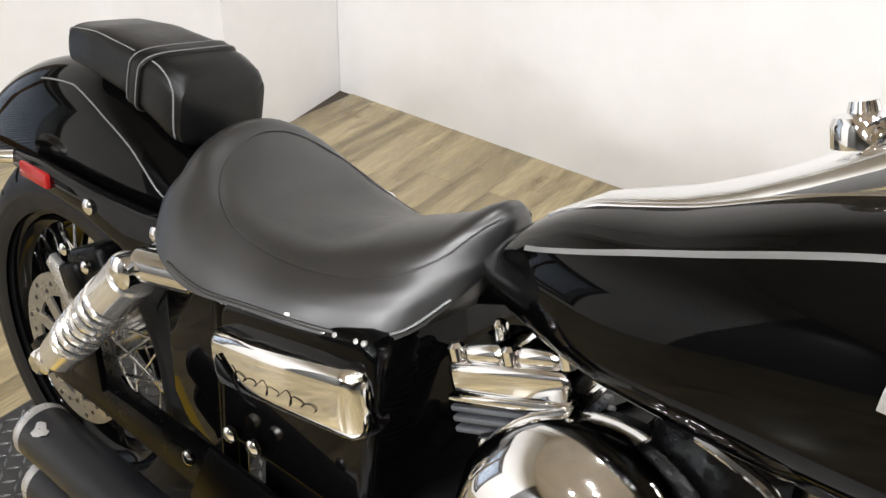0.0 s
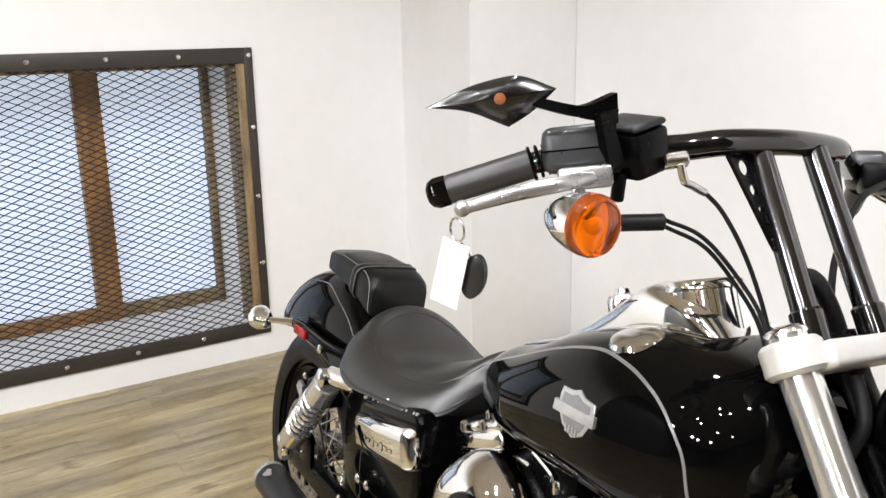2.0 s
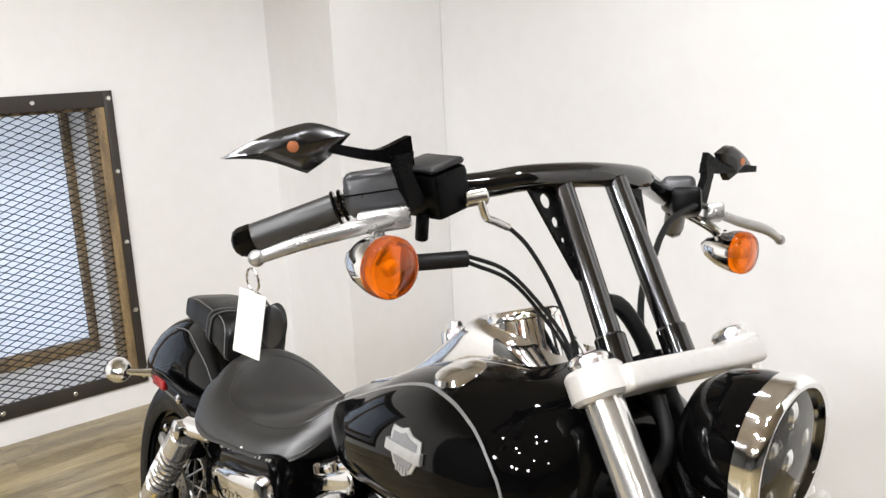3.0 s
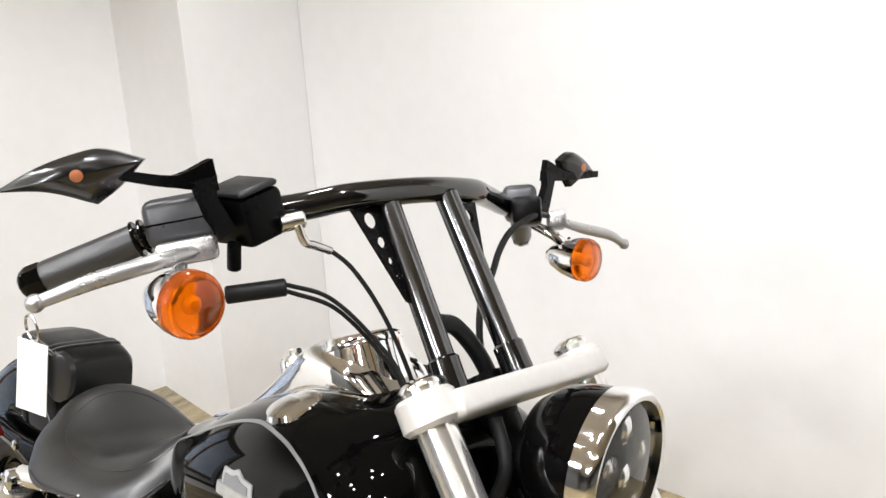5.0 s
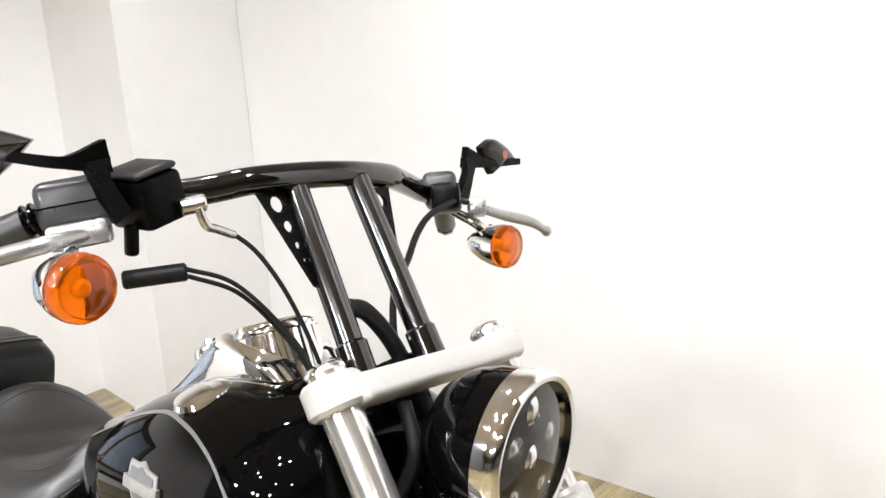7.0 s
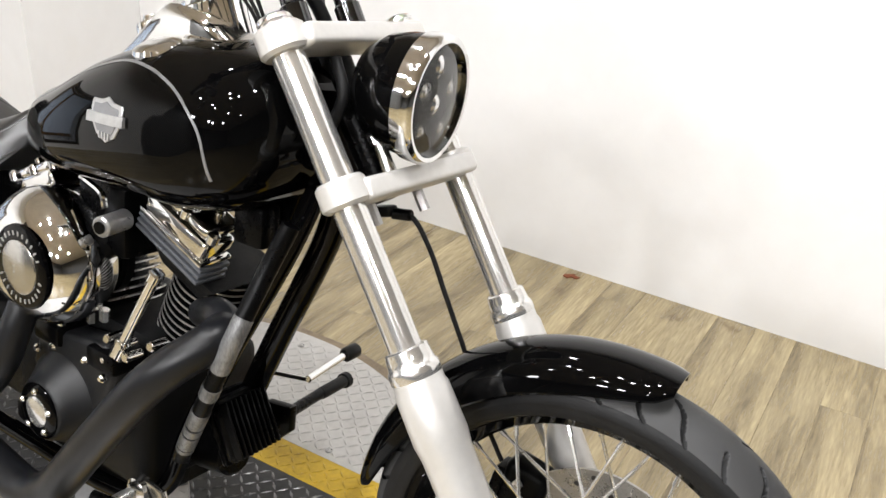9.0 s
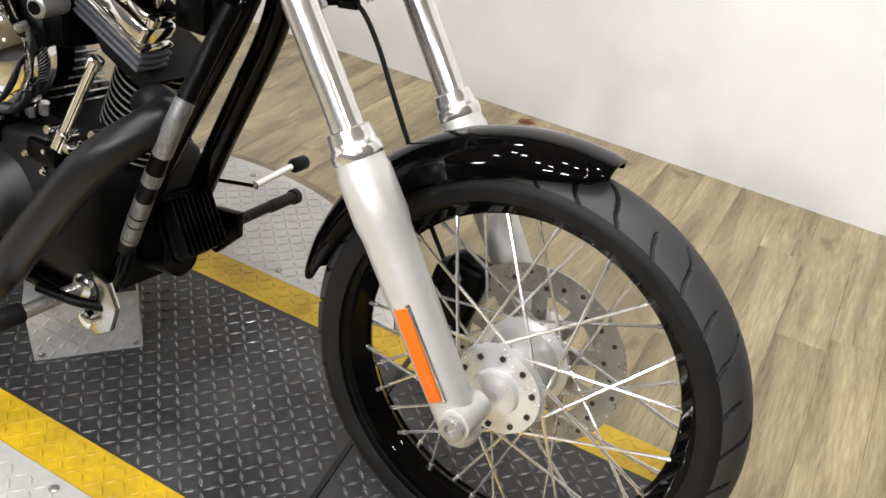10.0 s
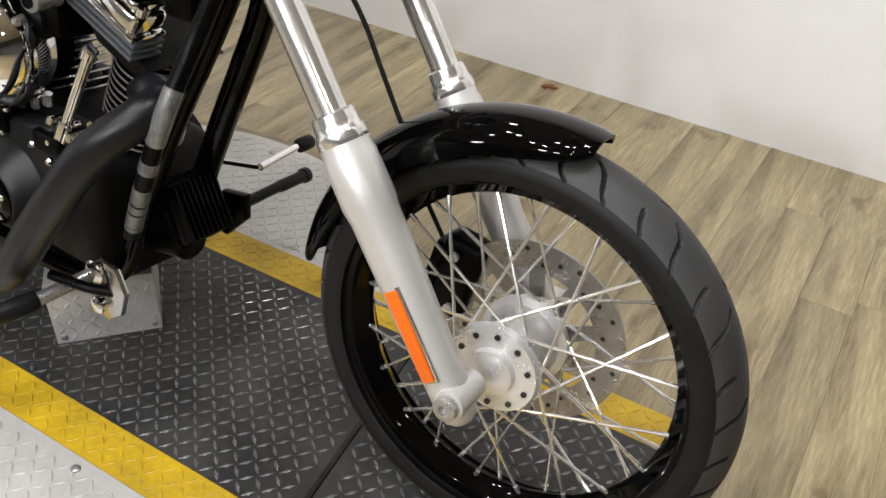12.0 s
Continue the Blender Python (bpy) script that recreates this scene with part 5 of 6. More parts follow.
seam = [seat_top(x, s) + Vector((0, 0, 0.0006)) for x, s in ((0.618, -0.40), (0.608, -0.58), (0.588, -0.70), (0.545, -0.74), (0.48, -0.75), (0.41, -0.74), (0.35, -0.70), (0.30, -0.60), (0.27, -0.42), (0.258, -0.2), (0.255, 0.0), (0.258, 0.2), (0.27, 0.42), (0.30, 0.60), (0.35, 0.70), (0.41, 0.74), (0.48, 0.75), (0.545, 0.74), (0.588, 0.70), (0.608, 0.58), (0.618, 0.40))]
part("seam", moved(pipe(seam, 0.0011, 6, 5), SEAT_M), VINYL, seat, "stitched panel seam")
part("welt", moved(pipe([seat_top(x, -0.985) + Vector((0, -0.001, 0)) for x in (0.30, 0.36, 0.42, 0.50, 0.55, 0.585, 0.61)], 0.0022, 6, 5), SEAT_M), VINYL, seat)


def pad_ring(x, zt, zb, hw, tilt=0.0):
    n = 40
    out = []
    for k in range(n):
        a = 2 * math.pi * k / n
        c, s = math.cos(a), math.sin(a)
        out.append(Vector((x + tilt * s, hw * math.copysign(abs(c) ** 0.42, c), (zt + zb) / 2 + (zt - zb) / 2 * math.copysign(abs(s) ** 0.42, s))))
    return out


def about(x, y, z, rx=0, ry=0, rz=0):
    """A turn about a point."""
    return pose(x, y, z, rx, ry, rz) @ pose(-x, -y, -z)


PAD_M = (pose(-0.0128, 0.0020, 0.0010) @ about(0.06, 0, 0, 0, 0, 4.75) @ about(0.06, 0, 0.80, 0, 2.66, 0) @ about(0, -0.08, 0.80, -3.14, 0, 0)
         @ pose(0, -0.010, 0.812) @ Matrix.Diagonal((1, 0.893, 0.80, 1)) @ pose(0, 0, -0.812))
PAD = [  # x, top, bottom, half width, forward lean of the upper edge
    (-0.058, 0.828, 0.800, 0.050, 0.0), (-0.055, 0.844, 0.791, 0.066, 0.0), (-0.044, 0.856, 0.786, 0.073, 0.002), (0.01, 0.864, 0.780, 0.078, 0.004), (0.08, 0.861, 0.770, 0.083, 0.008),
    (0.13, 0.853, 0.750, 0.086, 0.010), (0.164, 0.840, 0.730, 0.085, 0.006), (0.178, 0.827, 0.728, 0.080, 0.0), (0.185, 0.808, 0.738, 0.060, -0.004)]


def pad_point(x, deg, grow=0.0):
    """A point on the pad's skin: 0 degrees is its far side, 90 the top, 180 the near side."""
    top, low, half, lean = (float(np.interp(x, [r[0] for r in PAD], [r[k] for r in PAD])) for k in (1, 2, 3, 4))
    c, v = math.cos(radians(deg)), math.sin(radians(deg))
    return Vector((x + lean * v, (half + grow) * math.copysign(abs(c) ** 0.42, c), (top + low) / 2 + ((top - low) / 2 + grow) * math.copysign(abs(v) ** 0.42, v)))


pad = part("passenger_pad", moved(loft([pad_ring(*row) for row in PAD]), PAD_M), PAD_VINYL, bike, "black stitched passenger pad")


def pad_band(x, w, grow):
    """A raised band right round the pad, bowed forward over the top, with rounded edges."""
    rings = []
    for u, g in ((-1, -0.002), (-0.92, 0.7), (-0.6, 1.0), (0.6, 1.0), (0.92, 0.7), (1, -0.002)):
        rings.append([pad_point(x + u * w / 2 + 0.008 * max(0.0, math.sin(radians(a * 9))), a * 9, grow * g) for a in range(40)])
    return moved(loft(rings, close=False), PAD_M)


part("strap", pad_band(0.098, 0.026, 0.0050), PAD_VINYL, pad, "black stitched strap")
for x in (0.0895, 0.1065):
    part("piping", pad_band(x, 0.0016, 0.0060), STITCH, pad, "grey stitching")
for side in (1, -1):
    at = (lambda a: a) if side > 0 else (lambda a: 180 - a)
    part("piping", moved(pipe([pad_point(x, at(a), 0.0006) for x, a in ((-0.054, 24), (-0.046, 33), (-0.02, 37), (0.01, 38), (0.04, 38), (0.07, 38), (0.083, 38))], 0.0011, 6, 4), PAD_M), STITCH, pad, "grey stitching")
    part("piping", moved(pipe([pad_point(x, at(a), 0.0006) for x, a in ((0.114, 40), (0.13, 38), (0.148, 32), (0.160, 22), (0.167, 10), (0.170, -5), (0.171, -20), (0.170, -35))], 0.0013, 6, 4), PAD_M), STITCH, pad, "grey stitching")

# ---- rear mudguard, struts and lights
rcen = Vector((-0.060, 0, 0.335))
rf = part("rear_mudguard", mudguard(rcen, 0.452, 42, 142, 0.102, 0.150, n=48, thick=0.005), GLOSS_BLACK, bike, "gloss black rear mudguard")
for s in (-1, 1):
    line = []
    for k in range(25):
        deg = 57 + 47 * k / 24
        a, u = radians(deg), float(np.interp(deg, (60, 70, 80, 92, 104), (0.70, 0.60, 0.54, 0.44, 0.44))) * math.pi / 2
        wave = math.sin(math.pi * (deg - 42) / 100)
        rr = 0.452 - 0.150 * min(1.0, (wave + 0.02) ** 0.35) * (1 - math.cos(u)) ** 1.15 + 0.0006
        yy = 0.102 * (0.30 + 0.70 * min(1.0, (wave + 0.004) ** 0.22)) * math.sin(u)
        line.append(Vector((rcen.x + rr * math.cos(a), s * yy, rcen.z + rr * math.sin(a))))
    part("pinstripe", pipe(line, 0.0013, 6, 1), PIN, rf, "silver pinstripe")
    strut = part("mudguard_strut", plate([(0.27, 0.685), (0.17, 0.668), (0.06, 0.660), (-0.08, 0.662), (-0.150, 0.655), (-0.160, 0.640), (-0.09, 0.628), (0.03, 0.622), (0.12, 0.602), (0.19, 0.578), (0.27, 0.572)], 0.022, pose(0, s * 0.122, 0), 0.006, 2), GLOSS_BLACK, bike, "gloss black mudguard strut")
    part("strut_bolt", turned([(0, 0.011), (0.004, 0.011), (0.007, 0.007), (0.007, 0)], (0.058, s * 0.133, 0.641), (0, s, 0), 16), CHROME, strut)
    part("strut_bolt", turned([(0, 0.011), (0.004, 0.011), (0.007, 0.007), (0.007, 0)], (0.205, s * 0.133, 0.655), (0, s, 0), 16), CHROME, strut)
    part("red_reflector", box(-0.110, -0.038, s * 0.134 - 0.005, s * 0.134 + 0.005, 0.632, 0.655, 0.004), RED, strut, "red side reflector")
    part("signal_arm", rod((-0.140, s * 0.125, 0.648), (-0.190, s * 0.172, 0.643), 0.010, 0.007, 16, 0.002), CHROME, strut, "chrome signal arm")
    indicator("rear_indicator", (-0.232, s * 0.182, 0.638), (-1, 0, 0), 0.031, 0.050, CLEAR, "chrome bullet rear indicator with clear lens")

# ---- shocks
for s in (-1, 1):
    a, b = Vector((0.232, s * 0.178, 0.638)), Vector((0.018, s * 0.178, 0.408))
    d = (b - a).normalized()
    shock = part("shock_absorber", rod(a + d * 0.02, a + d * 0.092, 0.031, n=32, bevel=0.003), BRIGHT, bike, "chrome coil-over shock absorber")
    part("lower_cup", rod(b - d * 0.075, b - d * 0.012, 0.031, 0.029, 32, 0.004), BRIGHT, shock, "bright lower spring cup")
    coil = []
    L = (b - a).length
    _, u, v = frame_axes(d)
    turns = 7.0
    for k in range(int(turns * 14) + 1):
        t = k / (turns * 14)
        an = 2 * math.pi * turns * t
        coil.append(a + d * (0.090 + (L - 0.090 - 0.072) * t) + (u * math.cos(an) + v * math.sin(an)) * 0.028)
    # Damper coloured black to put the shaded gaps between the coils into its colour.
    part("damper", rod(a + d * 0.08, b - d * 0.05, 0.0185, n=24), CRINKLE_BLACK, shock, "dark damper body")
    part("spring", pipe(coil, 0.0054, 8, 1), BRIGHT, shock, "chrome coil spring")
    part("top_mount", turned([(-0.03, 0.016), (-0.028, 0.020), (0.026, 0.020), (0.030, 0.014), (0.032, 0)], a, (0, s, 0), 24), CHROME, shock)
    part("lower_mount", turned([(-0.03, 0.014), (-0.028, 0.018), (0.024, 0.018), (0.028, 0.012), (0.030, 0)], b, (0, s, 0), 24), CHROME, shock)
    part("shock_bracket", rod(a + Vector((0.0, 0, 0.004)), a + Vector((0.085, -s * 0.02, 0.012)), 0.021, n=20, bevel=0.003), CHROME, bike, "chrome shock mounting cover")
    part("swingarm", plate([(0.50, 0.335), (0.40, 0.355), (0.0, 0.350), (-0.14, 0.345), (-0.16, 0.322), (-0.14, 0.298), (0.0, 0.300), (0.50, 0.285)], 0.03, pose(0, s * 0.118, 0), 0.006), SATIN_BLACK, bike, "black swingarm")
    part("shock_bracket_lower", plate([(0.055, 0.345), (0.045, 0.42), (-0.005, 0.43), (-0.02, 0.345)], 0.012, pose(0, s * 0.132, 0), 0.003), SATIN_BLACK, bike)
    part("axle_nut", turned([(0, 0.022), (0.014, 0.020), (0.020, 0.016), (0.020, 0)], (REAR.x, s * 0.134, REAR.z), (0, s, 0), 6), CHROME, bike, "chrome rear axle nut")
cal = part("rear_caliper", joined(moved(box(-0.045, 0.05, -0.028, 0.028, -0.035, 0.045, 0.012, 3), pose(0.032, -0.104, 0.520, 0, -25, 0)), moved(box(-0.02, 0.03, -0.02, 0.02, -0.03, 0.03, 0.008, 2), pose(-0.006, -0.120, 0.500, 0, -25, 0))), SATIN_BLACK, bike, "black rear brake caliper")
part("caliper_bracket", plate([(-0.064, 0.512), (-0.050, 0.530), (-0.032, 0.522), (0.002, 0.488), (0.034, 0.440), (0.020, 0.430), (-0.020, 0.468)], 0.012, pose(0, -0.134, 0), 0.003), STEEL, cal, "bright caliper bracket")
for x, z in ((-0.006, 0.556), (0.046, 0.548)):
    part("caliper_bolt", turned([(0, 0.009), (0.006, 0.009), (0.009, 0.005), (0.009, 0)], (x, -0.136, z), (0, -1, 0), 12), CHROME, cal)
part("belt_guard", plate([(0.55, 0.42), (0.05, 0.44), (-0.1, 0.38), (-0.1, 0.36), (0.06, 0.41), (0.55, 0.39)], 0.03, pose(0, 0.12, 0), 0.004), SATIN_BLACK, bike, "black belt guard")

# ---- frame
def frame_tube(pts, r, label="", per=8):
    return part("frame_tube", pipe(pts, r, 16, per), GLOSS_BLACK, bike, label)


for s in (-1, 1):
    inner = 1.0 if s < 0 else 0.55
    frame_tube([(1.262, s * 0.028, 0.80), (1.235, s * 0.055 * inner, 0.70), (1.148, s * 0.070 * inner, 0.52), (1.076, s * 0.080 * inner, 0.36), (1.03, s * 0.090 * inner, 0.235), (0.94, s * 0.105, 0.185), (0.70, s * 0.12, 0.185), (0.45, s * 0.125, 0.20), (0.36, s * 0.13, 0.30), (0.33, s * 0.125, 0.52), (0.31, s * 0.12, 0.68)], 0.0165 if s < 0 else 0.022, "gloss black frame downtube")
frame_tube([(1.215, 0, 0.90), (1.05, 0, 0.835), (0.75, 0, 0.765), (0.55, 0, 0.69), (0.33, 0, 0.66)], 0.024, "gloss black frame backbone")
part("steering_head", rod(fork_at(0.015, 0, -0.06), fork_at(0.20, 0, -0.06), 0.034, n=28, bevel=0.004), GLOSS_BLACK, bike, "gloss black steering head tube")
part("neck_gusset", plate([(1.245, 0.83), (1.20, 0.72), (1.165, 0.72), (1.12, 0.85)], 0.05, pose(0, 0, 0), 0.006), GLOSS_BLACK, bike, "black frame neck gusset")
part("neck_cover", box(1.145, 1.205, -0.075, -0.035, 0.700, 0.765, 0.008), SATIN_BLACK, bike, "black wiring cover at the neck")

# silver-banded hose beside the right downtube
STRUT = [(1.278, -0.095, 0.765), (1.258, -0.120, 0.69), (1.246, -0.160, 0.605), (1.206, -0.165, 0.505), (1.150, -0.148, 0.405), (1.122, -0.138, 0.355)]
hose = part("crash_strut", pipe(STRUT, 0.0135, 16), SATIN_BLACK, bike, "black rubber-covered crash strut")
for t0, t1 in ((0.33, 0.50), (0.56, 0.60), (0.66, 0.72), (0.735, 0.76), (0.775, 0.85), (0.865, 0.89)):
    p = curve_points(STRUT, 20)
    n = len(p) - 1
    part("band", pipe(p[int(t0 * n):int(t1 * n) + 1], 0.0145, 16, 1), SCUFFED, hose, "bright worn metal band")

# ---- engine
part("crankcase", joined(box(0.66, 1.02, -0.13, 0.13, 0.22, 0.44, 0.03, 3), box(0.47, 0.70, -0.11, 0.12, 0.24, 0.43, 0.03, 3), box(0.74, 1.0, -0.10, 0.10, 0.42, 0.50, 0.02, 2)), CRINKLE_BLACK, bike, "black engine crankcase")
part("gearbox", box(0.36, 0.49, -0.105, 0.115, 0.235, 0.40, 0.018, 3), CRINKLE_BLACK, bike, "black gearbox casing")
part("oil_pan", box(0.60, 1.0, -0.10, 0.10, 0.185, 0.235, 0.012), CRINKLE_BLACK, bike, "black oil pan")


def cylinder(cx, cz, lean, drop, label):
    """A finned cylinder with head and rocker cover, leaning along the bike."""
    m = pose(cx, 0, cz, 0, lean, 0)
    cyl = part("cylinder", moved(rod((0, 0, 0), (0, 0, 0.21), 0.050, n=32), m), SATIN_BLACK, bike, label)
    for k in range(14):
        z = 0.012 + k * 0.0134
        part("fin", moved(turned([(z, 0.045), (z, 0.068), (z + 0.001, 0.0685), (z + 0.0035, 0.0685), (z + 0.0045, 0.068), (z + 0.0045, 0.045)], (0, 0, 0), (0, 0, 1), 40, caps=False), m), SATIN_BLACK, cyl)
        part("fin_edge", moved(turned([(z + 0.0005, 0.0675), (z + 0.0008, 0.0695), (z + 0.0037, 0.0695), (z + 0.0040, 0.0675)], (0, 0, 0), (0, 0, 1), 40, caps=False), m), STEEL, cyl, "machined bright fin edge")
    m = m @ pose(0, 0, -drop)
    head = part("cylinder_head", moved(box(-0.088, 0.048, -0.104, -0.055, 0.216, 0.248, 0.006, 2), m), HEAD_GREY, bike, "slate grey ribbed cylinder head")
    for k in range(3):
        z = 0.2165 + k * 0.0112
        part("fin", moved(box(-0.096, 0.054, -0.114, -0.055, z, z + 0.0068, 0.003, 2), m), HEAD_GREY, head)
    part("head_skirt", moved(loft([[Vector((sx * w, sy, z)) for sx, sy in ((-1, -1), (1, -1), (1, 1), (-1, 1)) for sx, sy in ((sx, -0.098 * k if sy < 0 else 0.05),)] for z, w, k in ((0.176, 0.046, 0.88), (0.196, 0.060, 0.95), (0.2155, 0.078, 1.0))]), m), CRINKLE_BLACK, head, "black cast head skirt")
    rock = part("rocker_cover", joined(moved(box(-0.094, 0.052, -0.117, -0.055, 0.249, 0.258, 0.003, 2), m), moved(box(-0.090, 0.048, -0.115, -0.055, 0.256, 0.290, 0.008, 3), m)), CHROME, bike, "chrome stepped rocker cover")
    for x in (-0.074, -0.012):
        part("rocker_boss", moved(box(x, x + 0.050, -0.108, -0.04, 0.284, 0.306, 0.009, 3), m), CHROME, rock)
    for x in (-0.082, -0.018, 0.044):
        part("cover_bolt", moved(turned([(0.290, 0.0095), (0.303, 0.0095), (0.307, 0.005), (0.307, 0)], (x, -0.101, 0), (0, 0, 1), 12), m), CHROME, rock)
    for x in (-0.049, 0.013):
        part("cover_bolt", moved(turned([(0.290, 0.008), (0.316, 0.008), (0.320, 0.004), (0.320, 0)], (x, -0.07, 0), (0, 0, 1), 12), m), CHROME, rock)
    return cyl


cylinder(0.982, 0.450, 22.5, 0.0, "black front cylinder with bright fin edges")
cylinder(0.822, 0.450, -22.5, 0.012, "black rear cylinder with bright fin edges")
for x0, x1, z1 in ((0.976, 1.058, 0.640), (0.815, 0.745, 0.655), (0.795, 0.705, 0.640)):
    rodp = part("pushrod_tube", rod((x0, -0.150, 0.470), (x1, -0.135, z1), 0.0085, n=20, bevel=0.002), CHROME, bike, "chrome pushrod tube")
    d = (Vector((x1, -0.135, z1)) - Vector((x0, -0.150, 0.470))).normalized()
    part("tube_seal", rod(Vector((x0, -0.150, 0.470)), Vector((x0, -0.150, 0.470)) + d * 0.045, 0.0125, n=20, bevel=0.003), CHROME, rodp)
    part("tube_seal", rod(Vector((x1, -0.135, z1)) - d * 0.02, Vector((x1, -0.135, z1)), 0.0125, n=20, bevel=0.003), CHROME, rodp)
for x in (0.955, 0.812):
    lb = part("lifter_block", box(x - 0.035, x + 0.035, -0.165, -0.10, 0.445, 0.483, 0.008), SATIN_BLACK, bike, "black lifter block")
    part("block_bolt", turned([(0, 0.008), (0.006, 0.008), (0.009, 0.005), (0.009, 0)], (x + 0.024, -0.150, 0.483), (0, -0.2, 1), 12), CHROME, lb)

def round_at(x, y, z, r, n=48):
    return [Vector((x + r * math.cos(2 * math.pi * k / n), y, z + r * math.sin(2 * math.pi * k / n))) for k in range(n)]


CAM = Vector((0.848, -0.200, 0.347))
camc = part("cam_cover", joined(loft([round_at(0.840, -0.100, 0.350, 0.100), round_at(0.840, -0.130, 0.350, 0.099), round_at(0.841, -0.142, 0.350, 0.094), round_at(0.844, -0.164, 0.349, 0.075),
                                      round_at(0.847, -0.184, 0.348, 0.061), round_at(CAM.x, -0.197, CAM.z, 0.054), round_at(CAM.x, -0.200, CAM.z, 0.050)]),
                                plate([(0.755, 0.39), (0.775, 0.445), (0.85, 0.475), (0.955, 0.490), (0.985, 0.455), (0.965, 0.38), (0.88, 0.29)], 0.05, pose(0, -0.130, 0), 0.012, 3)), CAST_BLACK, bike, "satin black domed cam cover")
for x, z in ((0.783, 0.425), (0.829, 0.445), (0.915, 0.450), (0.958, 0.434), (0.965, 0.470)):
    part("cover_bolt", turned([(0, 0.0075), (0.006, 0.0075), (0.010, 0.004), (0.010, 0)], (x, -0.156, z), (0, -1, 0), 12), CHROME, camc)
part("timer_ring", turned([(0, 0.049), (0.003, 0.049), (0.006, 0.045), (0.006, 0.026)], CAM, (0, -1, 0), 40, caps=False), GLOSS_BLACK, camc, "glossy black timer ring")
part("timer_cover", turned([(0.002, 0.028), (0.007, 0.027), (0.009, 0.022), (0.009, 0)], CAM, (0, -1, 0), 36), BRIGHT, camc, "round bright timer cover")
for k in range(5):
    an = radians(90 + 72 * k)
    part("cover_bolt", turned([(0.003, 0.0065), (0.009, 0.0065), (0.012, 0.003), (0.012, 0)], (CAM.x + 0.037 * math.cos(an), CAM.y, CAM.z + 0.037 * math.sin(an)), (0, -1, 0), 12), CHROME, camc)
for x, z in ((0.788, 0.466), (0.832, 0.482), (0.874, 0.502), (0.909, 0.516)):
    part("base_nut", rod((x, -0.120, z - 0.010), (x + 0.004, -0.122, z + 0.012), 0.0085, n=6, bevel=0.001), BRIGHT, bike, "bright cylinder base nut")
for x, z in ((0.962, 0.502), (0.993, 0.502), (1.007, 0.486), (1.066, 0.526)):
    part("oil_fitting", rod((x, -0.125, z), (x + 0.003, -0.158, z + 0.002), 0.008, n=12, bevel=0.002), CHROME, bike, "chrome oil line fitting")

# ---- air cleaner
AC = Vector((0.832, -0.205, 0.606))


def egg(y, sx, sz, n=56):
    """One upright ring of the air cleaner: a rounded teardrop lying along the bike."""
    out = []
    for k in range(n):
        a = 2 * math.pi * k / n
        c, s = math.cos(a), math.sin(a)
        out.append(Vector((AC.x - 0.012 + 1.10 * sx * (c + 0.03 * c * c), y, AC.z - 0.004 + 1.04 * sz * s)))
    return out


air = part("air_cleaner", loft([egg(-0.085, 0.078, 0.075), egg(-0.110, 0.098, 0.098), egg(-0.132, 0.107, 0.107), egg(-0.152, 0.110, 0.109), egg(-0.172, 0.108, 0.106), egg(-0.194, 0.098, 0.095), egg(-0.210, 0.087, 0.079), egg(-0.219, 0.068, 0.063), egg(-0.222, 0.054, 0.052)]), CHROME, bike, "chrome egg-shaped air cleaner cover")
part("cover_ring", turned([(0.0, 0.068), (0.005, 0.067), (0.007, 0.063), (0.007, 0.042)], (AC.x + 0.018, -0.218, AC.z), (0, -1, 0), 48, caps=False), GLOSS_BLACK, air, "black lettered ring, writing unreadable")
part("cover_centre", turned([(0.004, 0.045), (0.009, 0.043), (0.012, 0.034), (0.013, 0)], (AC.x + 0.018, -0.218, AC.z), (0, -1, 0), 40), POLISHED, air, "bright centre plate")
mark = mesh_from(box(-0.0014, 0.0014, -0.0006, 0.0006, -0.0036, 0.0036, 0), "ring_mark", False)
mark.materials.append(EMBLEM)
for k in range(28):
    if k in (6, 7, 20, 21):
        continue
    a = 2 * math.pi * k / 28
    shared("ring_mark", mark, air, STANCE["frame"] @ pose(AC.x + 0.018 + 0.054 * math.sin(a), -0.2256, AC.z + 0.054 * math.cos(a), 0, math.degrees(a), 0))
part("backing_plate", loft([egg(-0.070, 0.09, 0.078), egg(-0.0845, 0.09, 0.078)]), SATIN_BLACK, air)
part("breather_bolt", rod((0.966, -0.120, 0.696), (0.980, -0.176, 0.696), 0.016, n=24, bevel=0.003), STEEL, bike, "grey cylindrical knock sensor cover")
# Black disc on the end face, painting in the shade of a bore.
part("bore_shade_disc", rod((0.9801, -0.1765, 0.696), (0.9807, -0.179, 0.696), 0.0095, n=20), SATIN_BLACK, bike)
part("choke_bracket", pipe([(0.885, -0.14, 0.745), (0.915, -0.145, 0.742), (0.948, -0.15, 0.735), (0.955, -0.15, 0.715)], 0.005, 8), CHROME, bike, "chrome bracket rod")
part("throttle_body", box(0.84, 0.96, -0.12, 0.05, 0.62, 0.74, 0.015), SATIN_BLACK, bike, "black throttle body")

